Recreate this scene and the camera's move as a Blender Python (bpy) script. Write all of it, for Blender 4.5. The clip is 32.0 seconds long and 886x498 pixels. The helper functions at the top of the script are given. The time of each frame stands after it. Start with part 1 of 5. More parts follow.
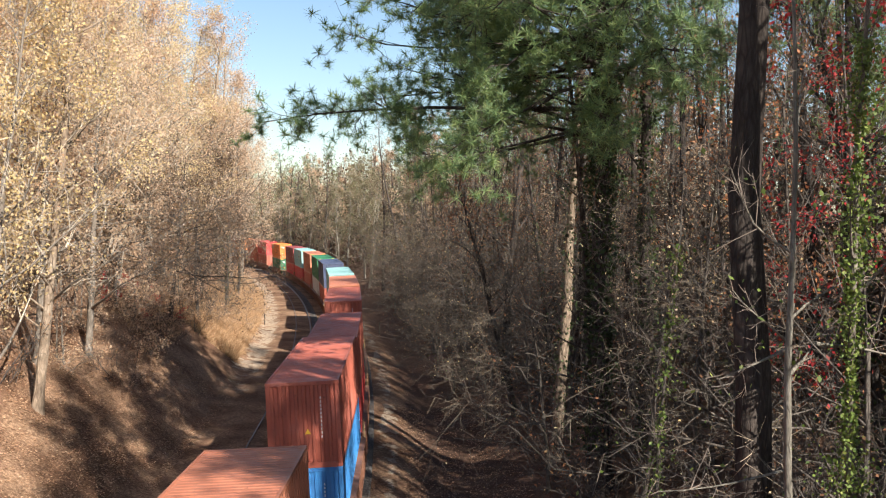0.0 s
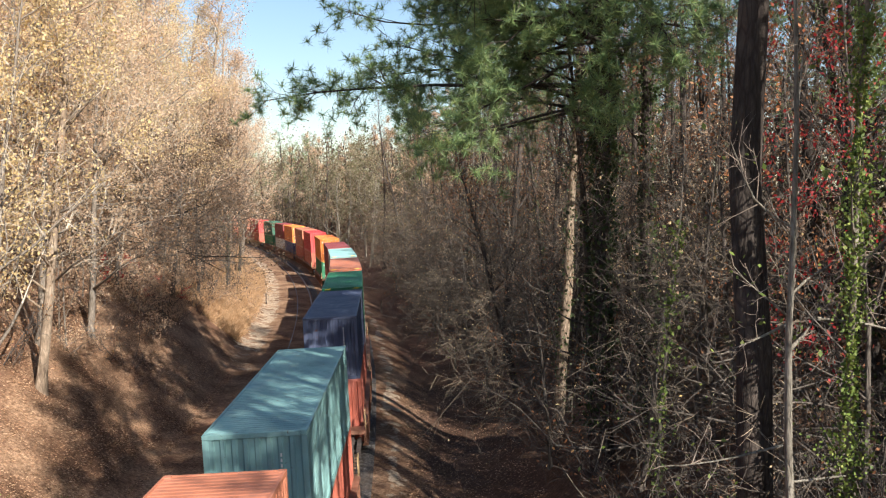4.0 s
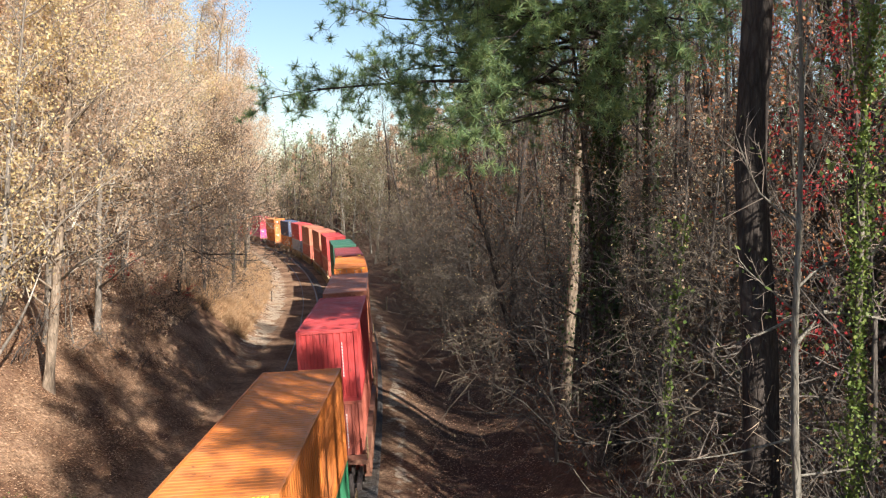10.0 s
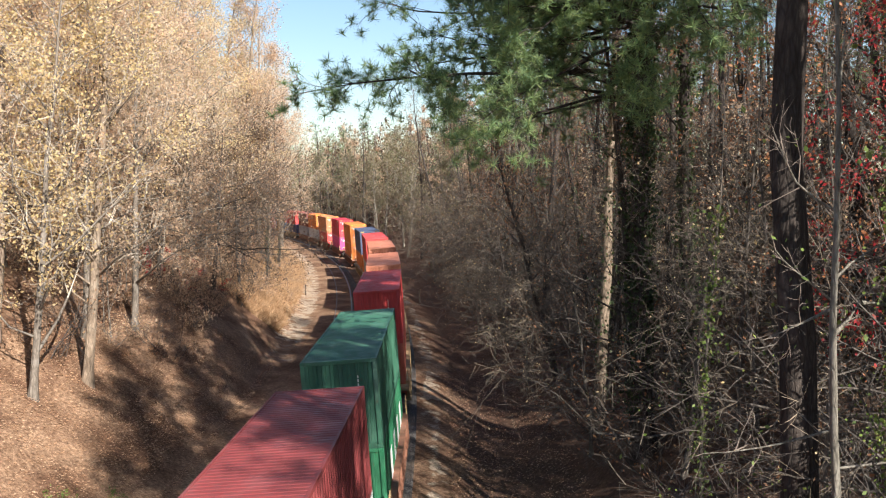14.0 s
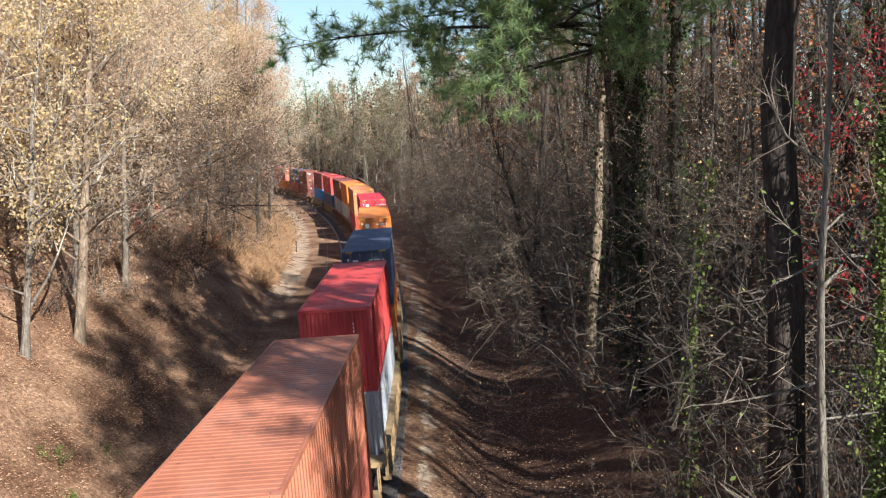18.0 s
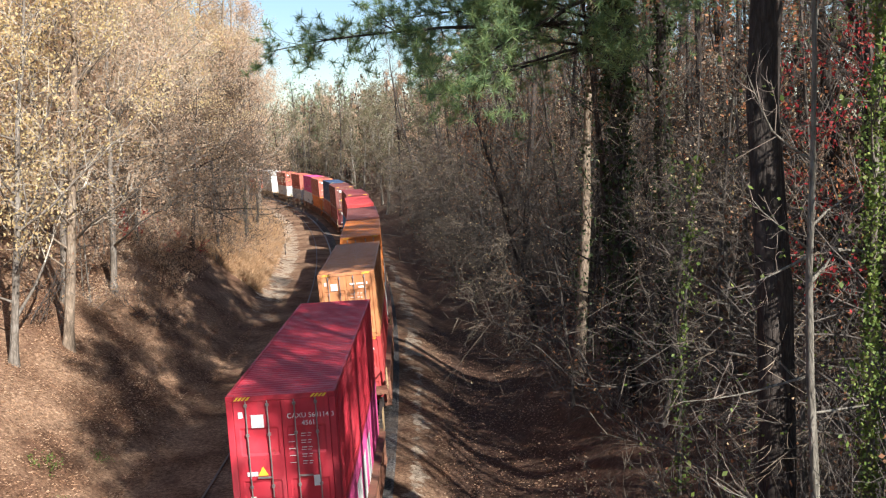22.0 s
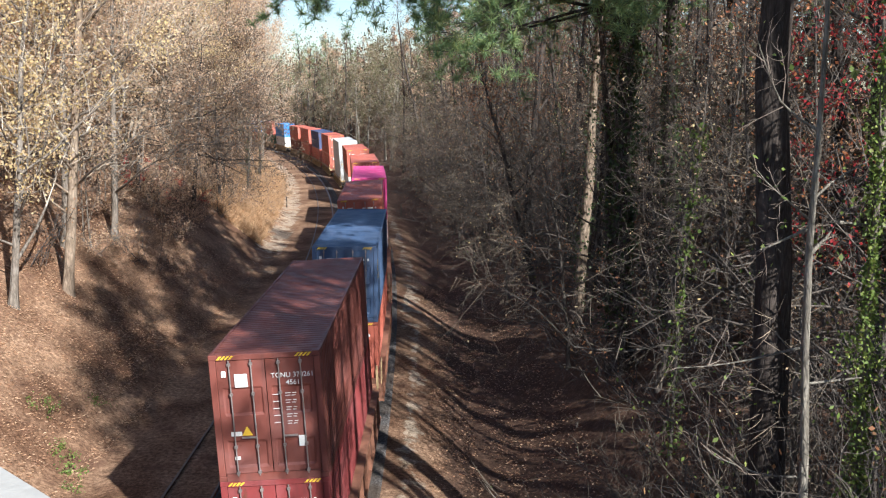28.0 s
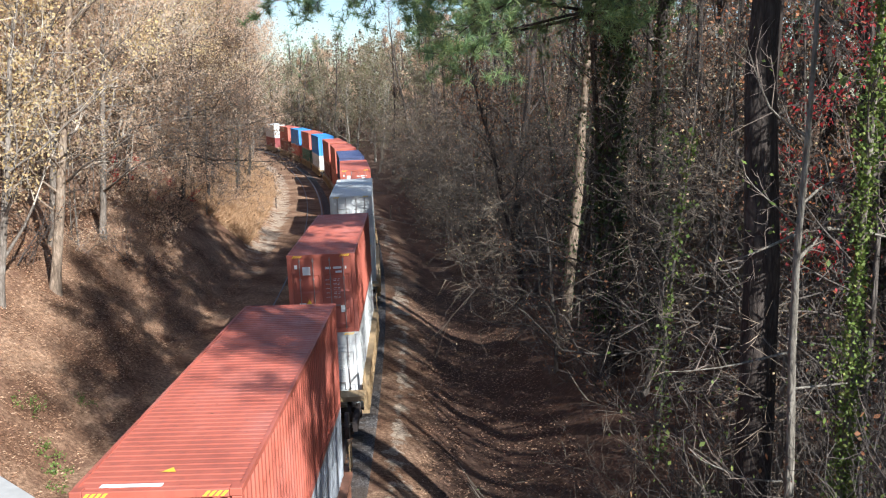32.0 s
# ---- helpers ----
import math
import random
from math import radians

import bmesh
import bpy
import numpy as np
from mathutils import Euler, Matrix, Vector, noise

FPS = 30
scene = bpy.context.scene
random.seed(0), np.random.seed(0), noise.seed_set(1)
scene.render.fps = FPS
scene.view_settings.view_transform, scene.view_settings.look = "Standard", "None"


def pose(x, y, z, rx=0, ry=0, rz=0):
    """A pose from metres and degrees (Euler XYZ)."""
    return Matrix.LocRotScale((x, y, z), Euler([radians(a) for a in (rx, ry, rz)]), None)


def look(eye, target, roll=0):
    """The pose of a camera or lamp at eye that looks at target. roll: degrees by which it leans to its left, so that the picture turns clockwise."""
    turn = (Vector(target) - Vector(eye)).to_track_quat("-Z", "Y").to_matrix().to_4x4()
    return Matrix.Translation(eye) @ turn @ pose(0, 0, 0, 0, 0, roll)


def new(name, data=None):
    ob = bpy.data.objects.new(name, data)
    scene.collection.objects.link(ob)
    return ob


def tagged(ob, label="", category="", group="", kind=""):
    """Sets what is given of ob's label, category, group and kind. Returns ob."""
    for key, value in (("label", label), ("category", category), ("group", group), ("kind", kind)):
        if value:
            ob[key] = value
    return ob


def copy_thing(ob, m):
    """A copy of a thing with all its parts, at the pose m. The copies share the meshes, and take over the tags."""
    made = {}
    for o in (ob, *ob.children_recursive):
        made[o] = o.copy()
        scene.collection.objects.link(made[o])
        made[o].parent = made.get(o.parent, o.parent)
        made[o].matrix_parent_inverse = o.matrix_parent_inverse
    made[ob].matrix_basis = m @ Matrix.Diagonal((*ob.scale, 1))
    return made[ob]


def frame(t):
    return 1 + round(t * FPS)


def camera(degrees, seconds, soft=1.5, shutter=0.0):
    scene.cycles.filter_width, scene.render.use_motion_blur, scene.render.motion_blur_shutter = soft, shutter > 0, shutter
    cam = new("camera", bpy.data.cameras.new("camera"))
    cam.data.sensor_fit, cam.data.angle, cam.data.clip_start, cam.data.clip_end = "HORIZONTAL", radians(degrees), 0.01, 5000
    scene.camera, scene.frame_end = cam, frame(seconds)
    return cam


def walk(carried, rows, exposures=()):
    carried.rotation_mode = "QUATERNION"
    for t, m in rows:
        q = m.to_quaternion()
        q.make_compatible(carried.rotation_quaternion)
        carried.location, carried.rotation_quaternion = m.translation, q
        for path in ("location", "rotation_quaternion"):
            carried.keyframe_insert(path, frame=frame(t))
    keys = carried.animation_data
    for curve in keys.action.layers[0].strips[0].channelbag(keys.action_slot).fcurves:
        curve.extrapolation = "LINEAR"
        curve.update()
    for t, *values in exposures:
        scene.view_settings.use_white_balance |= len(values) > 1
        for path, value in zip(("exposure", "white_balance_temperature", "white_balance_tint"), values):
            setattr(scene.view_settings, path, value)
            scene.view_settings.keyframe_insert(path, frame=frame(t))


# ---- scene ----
cam = camera(50.65, 32.0, soft=1.15)
EYE = (0.0, 0.0, 11.58)


def view(rx, ry, rz):
    """The hand-held camera turns about one spot above the bridge parapet."""
    return pose(*EYE, rx, ry, rz)


walk(cam, [
    (0, view(88.13, -0.37, -1.70)), (0.5, view(87.72, -0.51, -1.82)), (1, view(87.74, -0.14, -2.11)), (1.5, view(88.17, -0.05, -1.77)),
    (2, view(88.16, -0.10, -1.51)), (2.5, view(87.09, -0.24, -1.75)), (4.5, view(86.78, 0.39, -1.68)), (5, view(87.23, 0.78, -1.80)),
    (5.5, view(87.17, 1.02, -2.00)), (6, view(86.82, 1.24, -2.29)), (6.5, view(86.16, 1.41, -2.40)), (7, view(86.03, 1.26, -2.39)),
    (7.5, view(86.07, 0.74, -1.96)), (8, view(86.52, 0.59, -1.92)), (8.5, view(86.84, 0.75, -1.69)), (9, view(86.83, 0.67, -1.53)),
    (9.5, view(86.60, 0.47, -1.32)), (10, view(86.55, 0.52, -1.39)), (10.5, view(86.84, 0.77, -1.22)), (11, view(86.96, 1.02, -0.63)),
    (11.5, view(86.95, 1.24, -0.13)), (12, view(86.09, 1.11, 0.10)), (12.5, view(85.63, 0.89, 0.15)), (13, view(85.92, 0.84, 0.17)),
    (13.5, view(86.22, 1.23, 0.19)), (14, view(86.15, 1.13, 0.57)), (14.5, view(86.12, 1.35, 0.78)), (16.5, view(84.17, 2.12, 0.04)),
    (17, view(83.75, 2.06, -0.09)), (17.5, view(83.48, 1.66, -0.09)), (18, view(83.42, 1.39, -0.03)), (18.5, view(83.31, 1.41, -0.60)),
    (19, view(83.26, 1.53, -0.99)), (19.5, view(83.30, 1.43, -1.25)), (20, view(83.35, 1.18, -1.08)), (20.5, view(83.00, 0.95, -0.80)),
    (21, view(83.26, 1.35, -0.82)), (21.5, view(83.57, 2.28, -0.71)), (22, view(83.43, 2.22, -0.79)), (22.5, view(83.43, 1.90, -0.98)),
    (23, view(83.40, 1.79, -1.16)), (23.5, view(83.15, 1.35, -1.15)), (24, view(82.57, 0.79, -0.46)), (24.5, view(82.48, 0.56, -0.23)),
    (26.5, view(82.56, 0.80, -0.44)), (27, view(82.11, 0.88, -0.32)), (27.5, view(81.60, 0.48, -0.39)), (28, view(80.89, 0.18, -0.46)),
    (28.5, view(80.89, 0.46, -0.58)), (29, view(81.04, 0.77, -0.65)), (29.5, view(81.16, 0.85, -0.46)), (30, view(81.02, 0.89, -0.98)),
    (30.5, view(81.03, 0.39, -1.41)), (31, view(80.93, 0.35, -0.97)), (31.5, view(81.30, -0.23, -1.00)), (32, view(81.03, -0.44, -1.03)),
], exposures=[(0.0, 1.35, 6100, 11), (14.0, 1.35, 5950, 11), (17.0, 1.26, 5750, 11), (19.0, 1.27, 5850, 10), (20.0, 1.28, 6150, 10), (21.0, 1.27, 5800, 10), (23.0, 1.28, 5750, 10), (27.0, 1.3, 5550, 10), (28.9, 1.28, 5600, 10), (29.6, 1.3, 7000, 4), (30.2, 1.3, 7000, 4), (30.7, 1.27, 5500, 10), (32.0, 1.29, 5450, 10)])

# ---- world and sun ----
SUN_ELEV, SUN_DIR = radians(32.0), Vector((0.5446, -0.8387, 0.0))
world = bpy.data.worlds.new("world")
scene.world = world
world.use_nodes = True
wn = world.node_tree
sky = wn.nodes.new("ShaderNodeTexSky")
sky.sky_type, sky.sun_disc = "NISHITA", False
sky.sun_elevation = SUN_ELEV
sky.sun_rotation = math.atan2(SUN_DIR.x, SUN_DIR.y)
sky.air_density, sky.dust_density, sky.ozone_density = 1.15, 0.4, 1.5
wn.nodes["Background"].inputs["Strength"].default_value = 0.058
wn.links.new(sky.outputs[0], wn.nodes["Background"].inputs["Color"])
sun = new("sun", bpy.data.lights.new("sun", "SUN"))
sun.data.energy, sun.data.angle, sun.data.color = 5.0, radians(0.55), (1.0, 0.925, 0.80)
to_sun = Vector((SUN_DIR.x * math.cos(SUN_ELEV), SUN_DIR.y * math.cos(SUN_ELEV), math.sin(SUN_ELEV)))
sun.matrix_world = look(to_sun * 200, (0, 0, 0))


# ---- materials ----
def material(name, rough=0.7, metal=0.0, spec=0.4):
    m = bpy.data.materials.new(name)
    m.use_nodes = True
    b = m.node_tree.nodes["Principled BSDF"]
    b.inputs["Roughness"].default_value = rough
    b.inputs["Metallic"].default_value = metal
    b.inputs["Specular IOR Level"].default_value = spec
    return m, m.node_tree, b


def ramp(nt, stops, fac):
    r = nt.nodes.new("ShaderNodeValToRGB")
    while len(r.color_ramp.elements) < len(stops):
        r.color_ramp.elements.new(0.5)
    for e, (p, c) in zip(r.color_ramp.elements, stops):
        e.position, e.color = p, (*c, 1)
    nt.links.new(fac, r.inputs[0])
    return r.outputs[0]


def noise_node(nt, scale, detail=4.0, coord=None, stretch=None, rough=0.55):
    n = nt.nodes.new("ShaderNodeTexNoise")
    n.inputs["Scale"].default_value, n.inputs["Detail"].default_value = scale, detail
    n.inputs["Roughness"].default_value = rough
    if coord is not None:
        if stretch:
            mp = nt.nodes.new("ShaderNodeMapping")
            mp.inputs["Scale"].default_value = stretch
            nt.links.new(coord, mp.inputs[0])
            coord = mp.outputs[0]
        nt.links.new(coord, n.inputs["Vector"])
    return n.outputs["Fac"]


def mix(nt, fac, a, b, mode="MIX"):
    n = nt.nodes.new("ShaderNodeMix")
    n.data_type, n.blend_type = "RGBA", mode
    for sock, v in ((n.inputs["Factor"], fac), (n.inputs["A"], a), (n.inputs["B"], b)):
        if hasattr(v, "is_linked"):
            nt.links.new(v, sock)
        elif isinstance(v, tuple):
            sock.default_value = (*v, 1)
        else:
            sock.default_value = v
    return n.outputs["Result"]


def bump(nt, b, height, strength, dist):
    n = nt.nodes.new("ShaderNodeBump")
    n.inputs["Strength"].default_value, n.inputs["Distance"].default_value = strength, dist
    nt.links.new(height, n.inputs["Height"])
    nt.links.new(n.outputs[0], b.inputs["Normal"])


def world_co(nt):
    return nt.nodes.new("ShaderNodeNewGeometry").outputs["Position"]


def obj_co(nt):
    """Object space, shifted by each object's own random number."""
    tc, oi = nt.nodes.new("ShaderNodeTexCoord"), nt.nodes.new("ShaderNodeObjectInfo")
    ma = nt.nodes.new("ShaderNodeVectorMath")
    ma.operation = "ADD"
    sc = nt.nodes.new("ShaderNodeMath")
    sc.operation = "MULTIPLY"
    sc.inputs[1].default_value = 37.0
    nt.links.new(oi.outputs["Random"], sc.inputs[0])
    nt.links.new(tc.outputs["Object"], ma.inputs[0])
    nt.links.new(sc.outputs[0], ma.inputs[1])
    return ma.outputs[0]


def plain(name, c, rough=0.7, metal=0.0, vary=0.35, scale=3.0, bumps=0.0):
    """Paint, wood or metal with two scales of variation."""
    m, nt, b = material(name, rough, metal)
    co = obj_co(nt)
    lo = tuple(x * (1 - vary) for x in c)
    hi = tuple(min(1, x * (1 + vary)) for x in c)
    col = ramp(nt, [(0.3, lo), (0.7, hi)], noise_node(nt, scale, 6, co))
    col = mix(nt, ramp(nt, [(0.45, (0, 0, 0)), (0.75, (0.5, 0.5, 0.5))], noise_node(nt, scale * 9, 4, co)), col, lo)
    nt.links.new(col, b.inputs["Base Color"])
    if bumps:
        bump(nt, b, noise_node(nt, scale * 8, 5, co), bumps, 0.02)
    return m


def paint(name, c, fade=0.09):
    """Weathered container paint: chalky fading, rain streaks, small rust."""
    m, nt, b = material(name, 0.55)
    co = obj_co(nt)
    pale = tuple(x + (0.55 - x) * fade for x in c)
    dark = tuple(x * 0.66 for x in c)
    col = ramp(nt, [(0.25, dark), (0.5, c), (0.8, pale)], noise_node(nt, 0.7, 6, co, (1, 0.5, 1)))
    streak = ramp(nt, [(0.5, (0, 0, 0)), (0.72, (0.55, 0.55, 0.55))], noise_node(nt, 1.0, 5, co, (5, 5, 0.35)))
    col = mix(nt, streak, col, tuple(x * 0.5 + 0.02 for x in c))
    rust = ramp(nt, [(0.66, (0, 0, 0)), (0.74, (0.8, 0.8, 0.8))], noise_node(nt, 5.0, 7, co))
    col = mix(nt, rust, col, (0.11, 0.045, 0.022))
    nt.links.new(col, b.inputs["Base Color"])
    nt.links.new(ramp(nt, [(0.3, (0.42,) * 3), (0.7, (0.7,) * 3)], noise_node(nt, 2.0, 4, co)), b.inputs["Roughness"])
    bump(nt, b, noise_node(nt, 9.0, 4, co), 0.12, 0.01)
    return m


def leafy(name, colours, trans=0.45):
    """Thin leaves, each with a colour of its own, that let light through."""
    m, nt, b = material(name, 0.6)
    g = nt.nodes.new("ShaderNodeNewGeometry")
    stops = [(i / max(1, len(colours) - 1), c) for i, c in enumerate(colours)]
    col = ramp(nt, stops, g.outputs["Random Per Island"])
    oi = nt.nodes.new("ShaderNodeObjectInfo")
    col = mix(nt, 1.0, col, ramp(nt, [(0.0, (0.80, 0.78, 0.76)), (0.5, (1.0, 0.92, 0.86)), (1.0, (1.0, 1.0, 1.0))], oi.outputs["Random"]), "MULTIPLY")
    nt.links.new(col, b.inputs["Base Color"])
    tr = nt.nodes.new("ShaderNodeBsdfTranslucent")
    nt.links.new(col, tr.inputs[0])
    ms = nt.nodes.new("ShaderNodeMixShader")
    ms.inputs[0].default_value = trans
    out = nt.nodes["Material Output"]
    nt.links.new(b.outputs[0], ms.inputs[1])
    nt.links.new(tr.outputs[0], ms.inputs[2])
    nt.links.new(ms.outputs[0], out.inputs[0])
    return m


def bark(name, c, light):
    m, nt, b = material(name, 0.9, spec=0.15)
    co = obj_co(nt)
    f = noise_node(nt, 3.0, 8, co, (4, 4, 0.7), 0.7)
    col = ramp(nt, [(0.3, tuple(x * 0.45 for x in c)), (0.55, c), (0.8, light)], f)
    col = mix(nt, ramp(nt, [(0.55, (0, 0, 0)), (0.7, (0.7, 0.7, 0.7))], noise_node(nt, 0.9, 5, co)), col, tuple(x * 0.8 for x in light))
    v = nt.nodes.new("ShaderNodeTexVoronoi")
    v.feature = "DISTANCE_TO_EDGE"
    v.inputs["Scale"].default_value = 2.4
    mp = nt.nodes.new("ShaderNodeMapping")
    mp.inputs["Scale"].default_value = (3.2, 3.2, 0.8)
    nt.links.new(co, mp.inputs[0])
    nt.links.new(mp.outputs[0], v.inputs["Vector"])
    crack = ramp(nt, [(0.0, (0.55, 0.55, 0.55)), (0.14, (0, 0, 0))], v.outputs["Distance"])
    nt.links.new(mix(nt, crack, col, tuple(x * 0.4 for x in c)), b.inputs["Base Color"])
    bump(nt, b, mix(nt, crack, f, (0, 0, 0)), 0.9, 0.05)
    return m


def ground_material():
    m, nt, b = material("leaf_litter", 0.95, spec=0.1)
    co = world_co(nt)
    litter = ramp(nt, [(0.28, (0.09, 0.052, 0.035)), (0.45, (0.23, 0.147, 0.094)), (0.6, (0.44, 0.295, 0.192)), (0.78, (0.64, 0.485, 0.335))],
                  noise_node(nt, 7.0, 8, co, rough=0.75))
    big = ramp(nt, [(0.38, (0.5, 0.42, 0.38)), (0.62, (1.0, 0.95, 0.9))], noise_node(nt, 0.35, 5, co))
    col = mix(nt, 1.0, litter, big, "MULTIPLY")
    soil = ramp(nt, [(0.56, (0, 0, 0)), (0.68, (0.8, 0.8, 0.8))], noise_node(nt, 0.6, 6, co))
    col = mix(nt, soil, col, (0.135, 0.072, 0.046))
    v = nt.nodes.new("ShaderNodeTexVoronoi")
    v.inputs["Scale"].default_value = 11.0
    nt.links.new(co, v.inputs["Vector"])
    stones = ramp(nt, [(0.0, (0.17, 0.125, 0.085)), (0.5, (0.38, 0.295, 0.21)), (1.0, (0.58, 0.47, 0.35))], v.outputs["Color"])
    at = nt.nodes.new("ShaderNodeAttribute")
    at.attribute_name = "gravel"
    ad = nt.nodes.new("ShaderNodeMath")
    ad.operation = "ADD"
    nt.links.new(at.outputs["Fac"], ad.inputs[0])
    nt.links.new(noise_node(nt, 0.9, 7, co, rough=0.7), ad.inputs[1])
    col = mix(nt, ramp(nt, [(0.95, (0, 0, 0)), (1.0, (0.9, 0.9, 0.9))], ad.outputs[0]), col, stones)
    # reddish clay of ditch and wood floor, darkened in colour for shade
    clay_shade = nt.nodes.new("ShaderNodeAttribute")
    clay_shade.attribute_name = "clay_shade"
    ca = nt.nodes.new("ShaderNodeMath")
    ca.operation = "ADD"
    nt.links.new(clay_shade.outputs["Fac"], ca.inputs[0])
    nt.links.new(noise_node(nt, 1.3, 6, co, rough=0.7), ca.inputs[1])
    shaded_clay = ramp(nt, [(0.3, (0.05, 0.029, 0.021)), (0.55, (0.125, 0.074, 0.05)), (0.8, (0.34, 0.215, 0.14))], noise_node(nt, 6.0, 8, co, rough=0.75))
    col = mix(nt, ramp(nt, [(0.75, (0, 0, 0)), (1.0, (0.95, 0.95, 0.95))], ca.outputs[0]), col, shaded_clay)
    nt.links.new(col, b.inputs["Base Color"])
    bump(nt, b, noise_node(nt, 11.0, 8, co, rough=0.7), 0.9, 0.08)
    return m


def ballast_material():
    m, nt, b = material("ballast_stone", 0.95, spec=0.15)
    co = world_co(nt)
    v = nt.nodes.new("ShaderNodeTexVoronoi")
    v.inputs["Scale"].default_value = 16.0
    nt.links.new(co, v.inputs["Vector"])
    col = ramp(nt, [(0.0, (0.045, 0.04, 0.038)), (0.5, (0.105, 0.094, 0.087)), (1.0, (0.22, 0.20, 0.185))], v.outputs["Color"])
    dirt = ramp(nt, [(0.45, (0, 0, 0)), (0.65, (0.75, 0.75, 0.75))], noise_node(nt, 0.7, 6, co))
    col = mix(nt, dirt, col, (0.115, 0.084, 0.06))
    nt.links.new(col, b.inputs["Base Color"])
    bump(nt, b, v.outputs["Distance"], 0.8, 0.04)
    return m


GROUND, BALLAST = ground_material(), ballast_material()
STEEL = plain("rail_steel", (0.17, 0.135, 0.115), 0.5, 0.5, 0.3, 4)
TIE = plain("tie_wood", (0.062, 0.047, 0.037), 0.9, 0, 0.4, 5, 0.5)
CONCRETE = plain("concrete", (0.36, 0.34, 0.305), 0.85, 0, 0.18, 2, 0.3)
CAR_PAINT = plain("car_paint", (0.23, 0.105, 0.062), 0.7, 0, 0.4, 1.5, 0.2)
CAR_YELLOW = plain("car_yellow", (0.34, 0.235, 0.12), 0.7, 0, 0.35, 1.5, 0.2)
GRIME = plain("truck_grime", (0.055, 0.042, 0.036), 0.85, 0, 0.4, 4, 0.4)
BAR_STEEL = plain("galvanised", (0.29, 0.25, 0.23), 0.5, 0.4, 0.25, 6)
WHITE_MARK = plain("white_marking", (0.75, 0.74, 0.70), 0.6, 0, 0.12, 4)
YELLOW_MARK = plain("yellow_marking", (0.80, 0.52, 0.04), 0.6, 0, 0.15, 4)
BLUE_MARK = plain("blue_marking", (0.03, 0.06, 0.30), 0.6, 0, 0.15, 4)
BLACK_MARK = plain("black_marking", (0.03, 0.03, 0.03), 0.6, 0, 0.2, 4)
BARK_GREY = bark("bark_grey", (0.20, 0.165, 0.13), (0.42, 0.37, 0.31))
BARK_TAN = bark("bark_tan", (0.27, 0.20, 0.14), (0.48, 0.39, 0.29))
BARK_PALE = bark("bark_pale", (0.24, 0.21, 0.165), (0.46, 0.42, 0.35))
# BARK_SHADE and BARK_DARK: grey bark with the wood's shade put into colour
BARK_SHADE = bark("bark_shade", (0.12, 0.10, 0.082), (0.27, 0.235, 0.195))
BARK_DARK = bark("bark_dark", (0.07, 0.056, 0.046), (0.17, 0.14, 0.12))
BARK_PINE = bark("bark_pine", (0.058, 0.046, 0.038), (0.14, 0.112, 0.092))
# twigs: paler on the sunny bank, darker in the wood, shade put into colour
TWIG = plain("twig_bark", (0.20, 0.155, 0.12), 0.9, 0, 0.35, 2)
TWIG_PALE = plain("twig_pale", (0.42, 0.36, 0.28), 0.85, 0, 0.35, 2)
TWIG_WARM = plain("twig_warm", (0.185, 0.142, 0.098), 0.85, 0, 0.4, 2)
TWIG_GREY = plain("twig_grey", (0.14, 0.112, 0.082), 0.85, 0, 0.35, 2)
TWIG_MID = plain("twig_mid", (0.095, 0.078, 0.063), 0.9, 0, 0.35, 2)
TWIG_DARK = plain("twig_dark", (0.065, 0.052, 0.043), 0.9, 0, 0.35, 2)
LEAF_GOLD = leafy("leaf_gold", [(0.68, 0.52, 0.24), (0.77, 0.62, 0.30), (0.66, 0.49, 0.29), (0.80, 0.68, 0.40), (0.60, 0.44, 0.25)], 0.55)
LEAF_TAN = leafy("leaf_tan", [(0.58, 0.42, 0.28), (0.66, 0.50, 0.33), (0.52, 0.35, 0.23), (0.72, 0.57, 0.40), (0.62, 0.42, 0.27)], 0.55)
LEAF_RUSSET = leafy("leaf_russet", [(0.24, 0.11, 0.06), (0.34, 0.17, 0.08), (0.18, 0.085, 0.05), (0.42, 0.26, 0.12)])
# leaf colours darkened to stand for the deep shade between trunks
LEAF_SHADED = leafy("leaf_shaded", [(0.075, 0.048, 0.028), (0.11, 0.07, 0.036), (0.055, 0.038, 0.025), (0.07, 0.075, 0.03)])
LEAF_RUST = leafy("leaf_rust", [(0.36, 0.12, 0.045), (0.46, 0.19, 0.07), (0.26, 0.08, 0.035), (0.52, 0.27, 0.12)])
# brown oak leaves, with the crown's shade put into their colour
LEAF_OAK_SHADED = leafy("leaf_oak_shaded", [(0.13, 0.095, 0.062), (0.20, 0.14, 0.085), (0.085, 0.062, 0.045), (0.30, 0.18, 0.095)], 0.3)
LEAF_RED = leafy("leaf_red", [(0.36, 0.025, 0.03), (0.52, 0.05, 0.05), (0.26, 0.018, 0.025), (0.52, 0.15, 0.09)])
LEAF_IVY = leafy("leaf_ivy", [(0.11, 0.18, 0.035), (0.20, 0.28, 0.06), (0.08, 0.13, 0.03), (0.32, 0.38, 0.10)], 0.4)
# LEAF_IVY again, the wood's shade put into its colour
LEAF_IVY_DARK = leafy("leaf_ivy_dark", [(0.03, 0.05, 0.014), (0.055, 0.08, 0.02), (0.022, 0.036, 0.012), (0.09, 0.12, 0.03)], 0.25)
LEAF_FAR = leafy("leaf_far", [(0.27, 0.20, 0.13), (0.14, 0.17, 0.075), (0.34, 0.26, 0.17), (0.20, 0.15, 0.10), (0.17, 0.20, 0.09), (0.38, 0.31, 0.20)])
NEEDLE = leafy("pine_needle", [(0.17, 0.29, 0.15), (0.29, 0.42, 0.16), (0.12, 0.225, 0.13), (0.43, 0.51, 0.19)], 0.5)
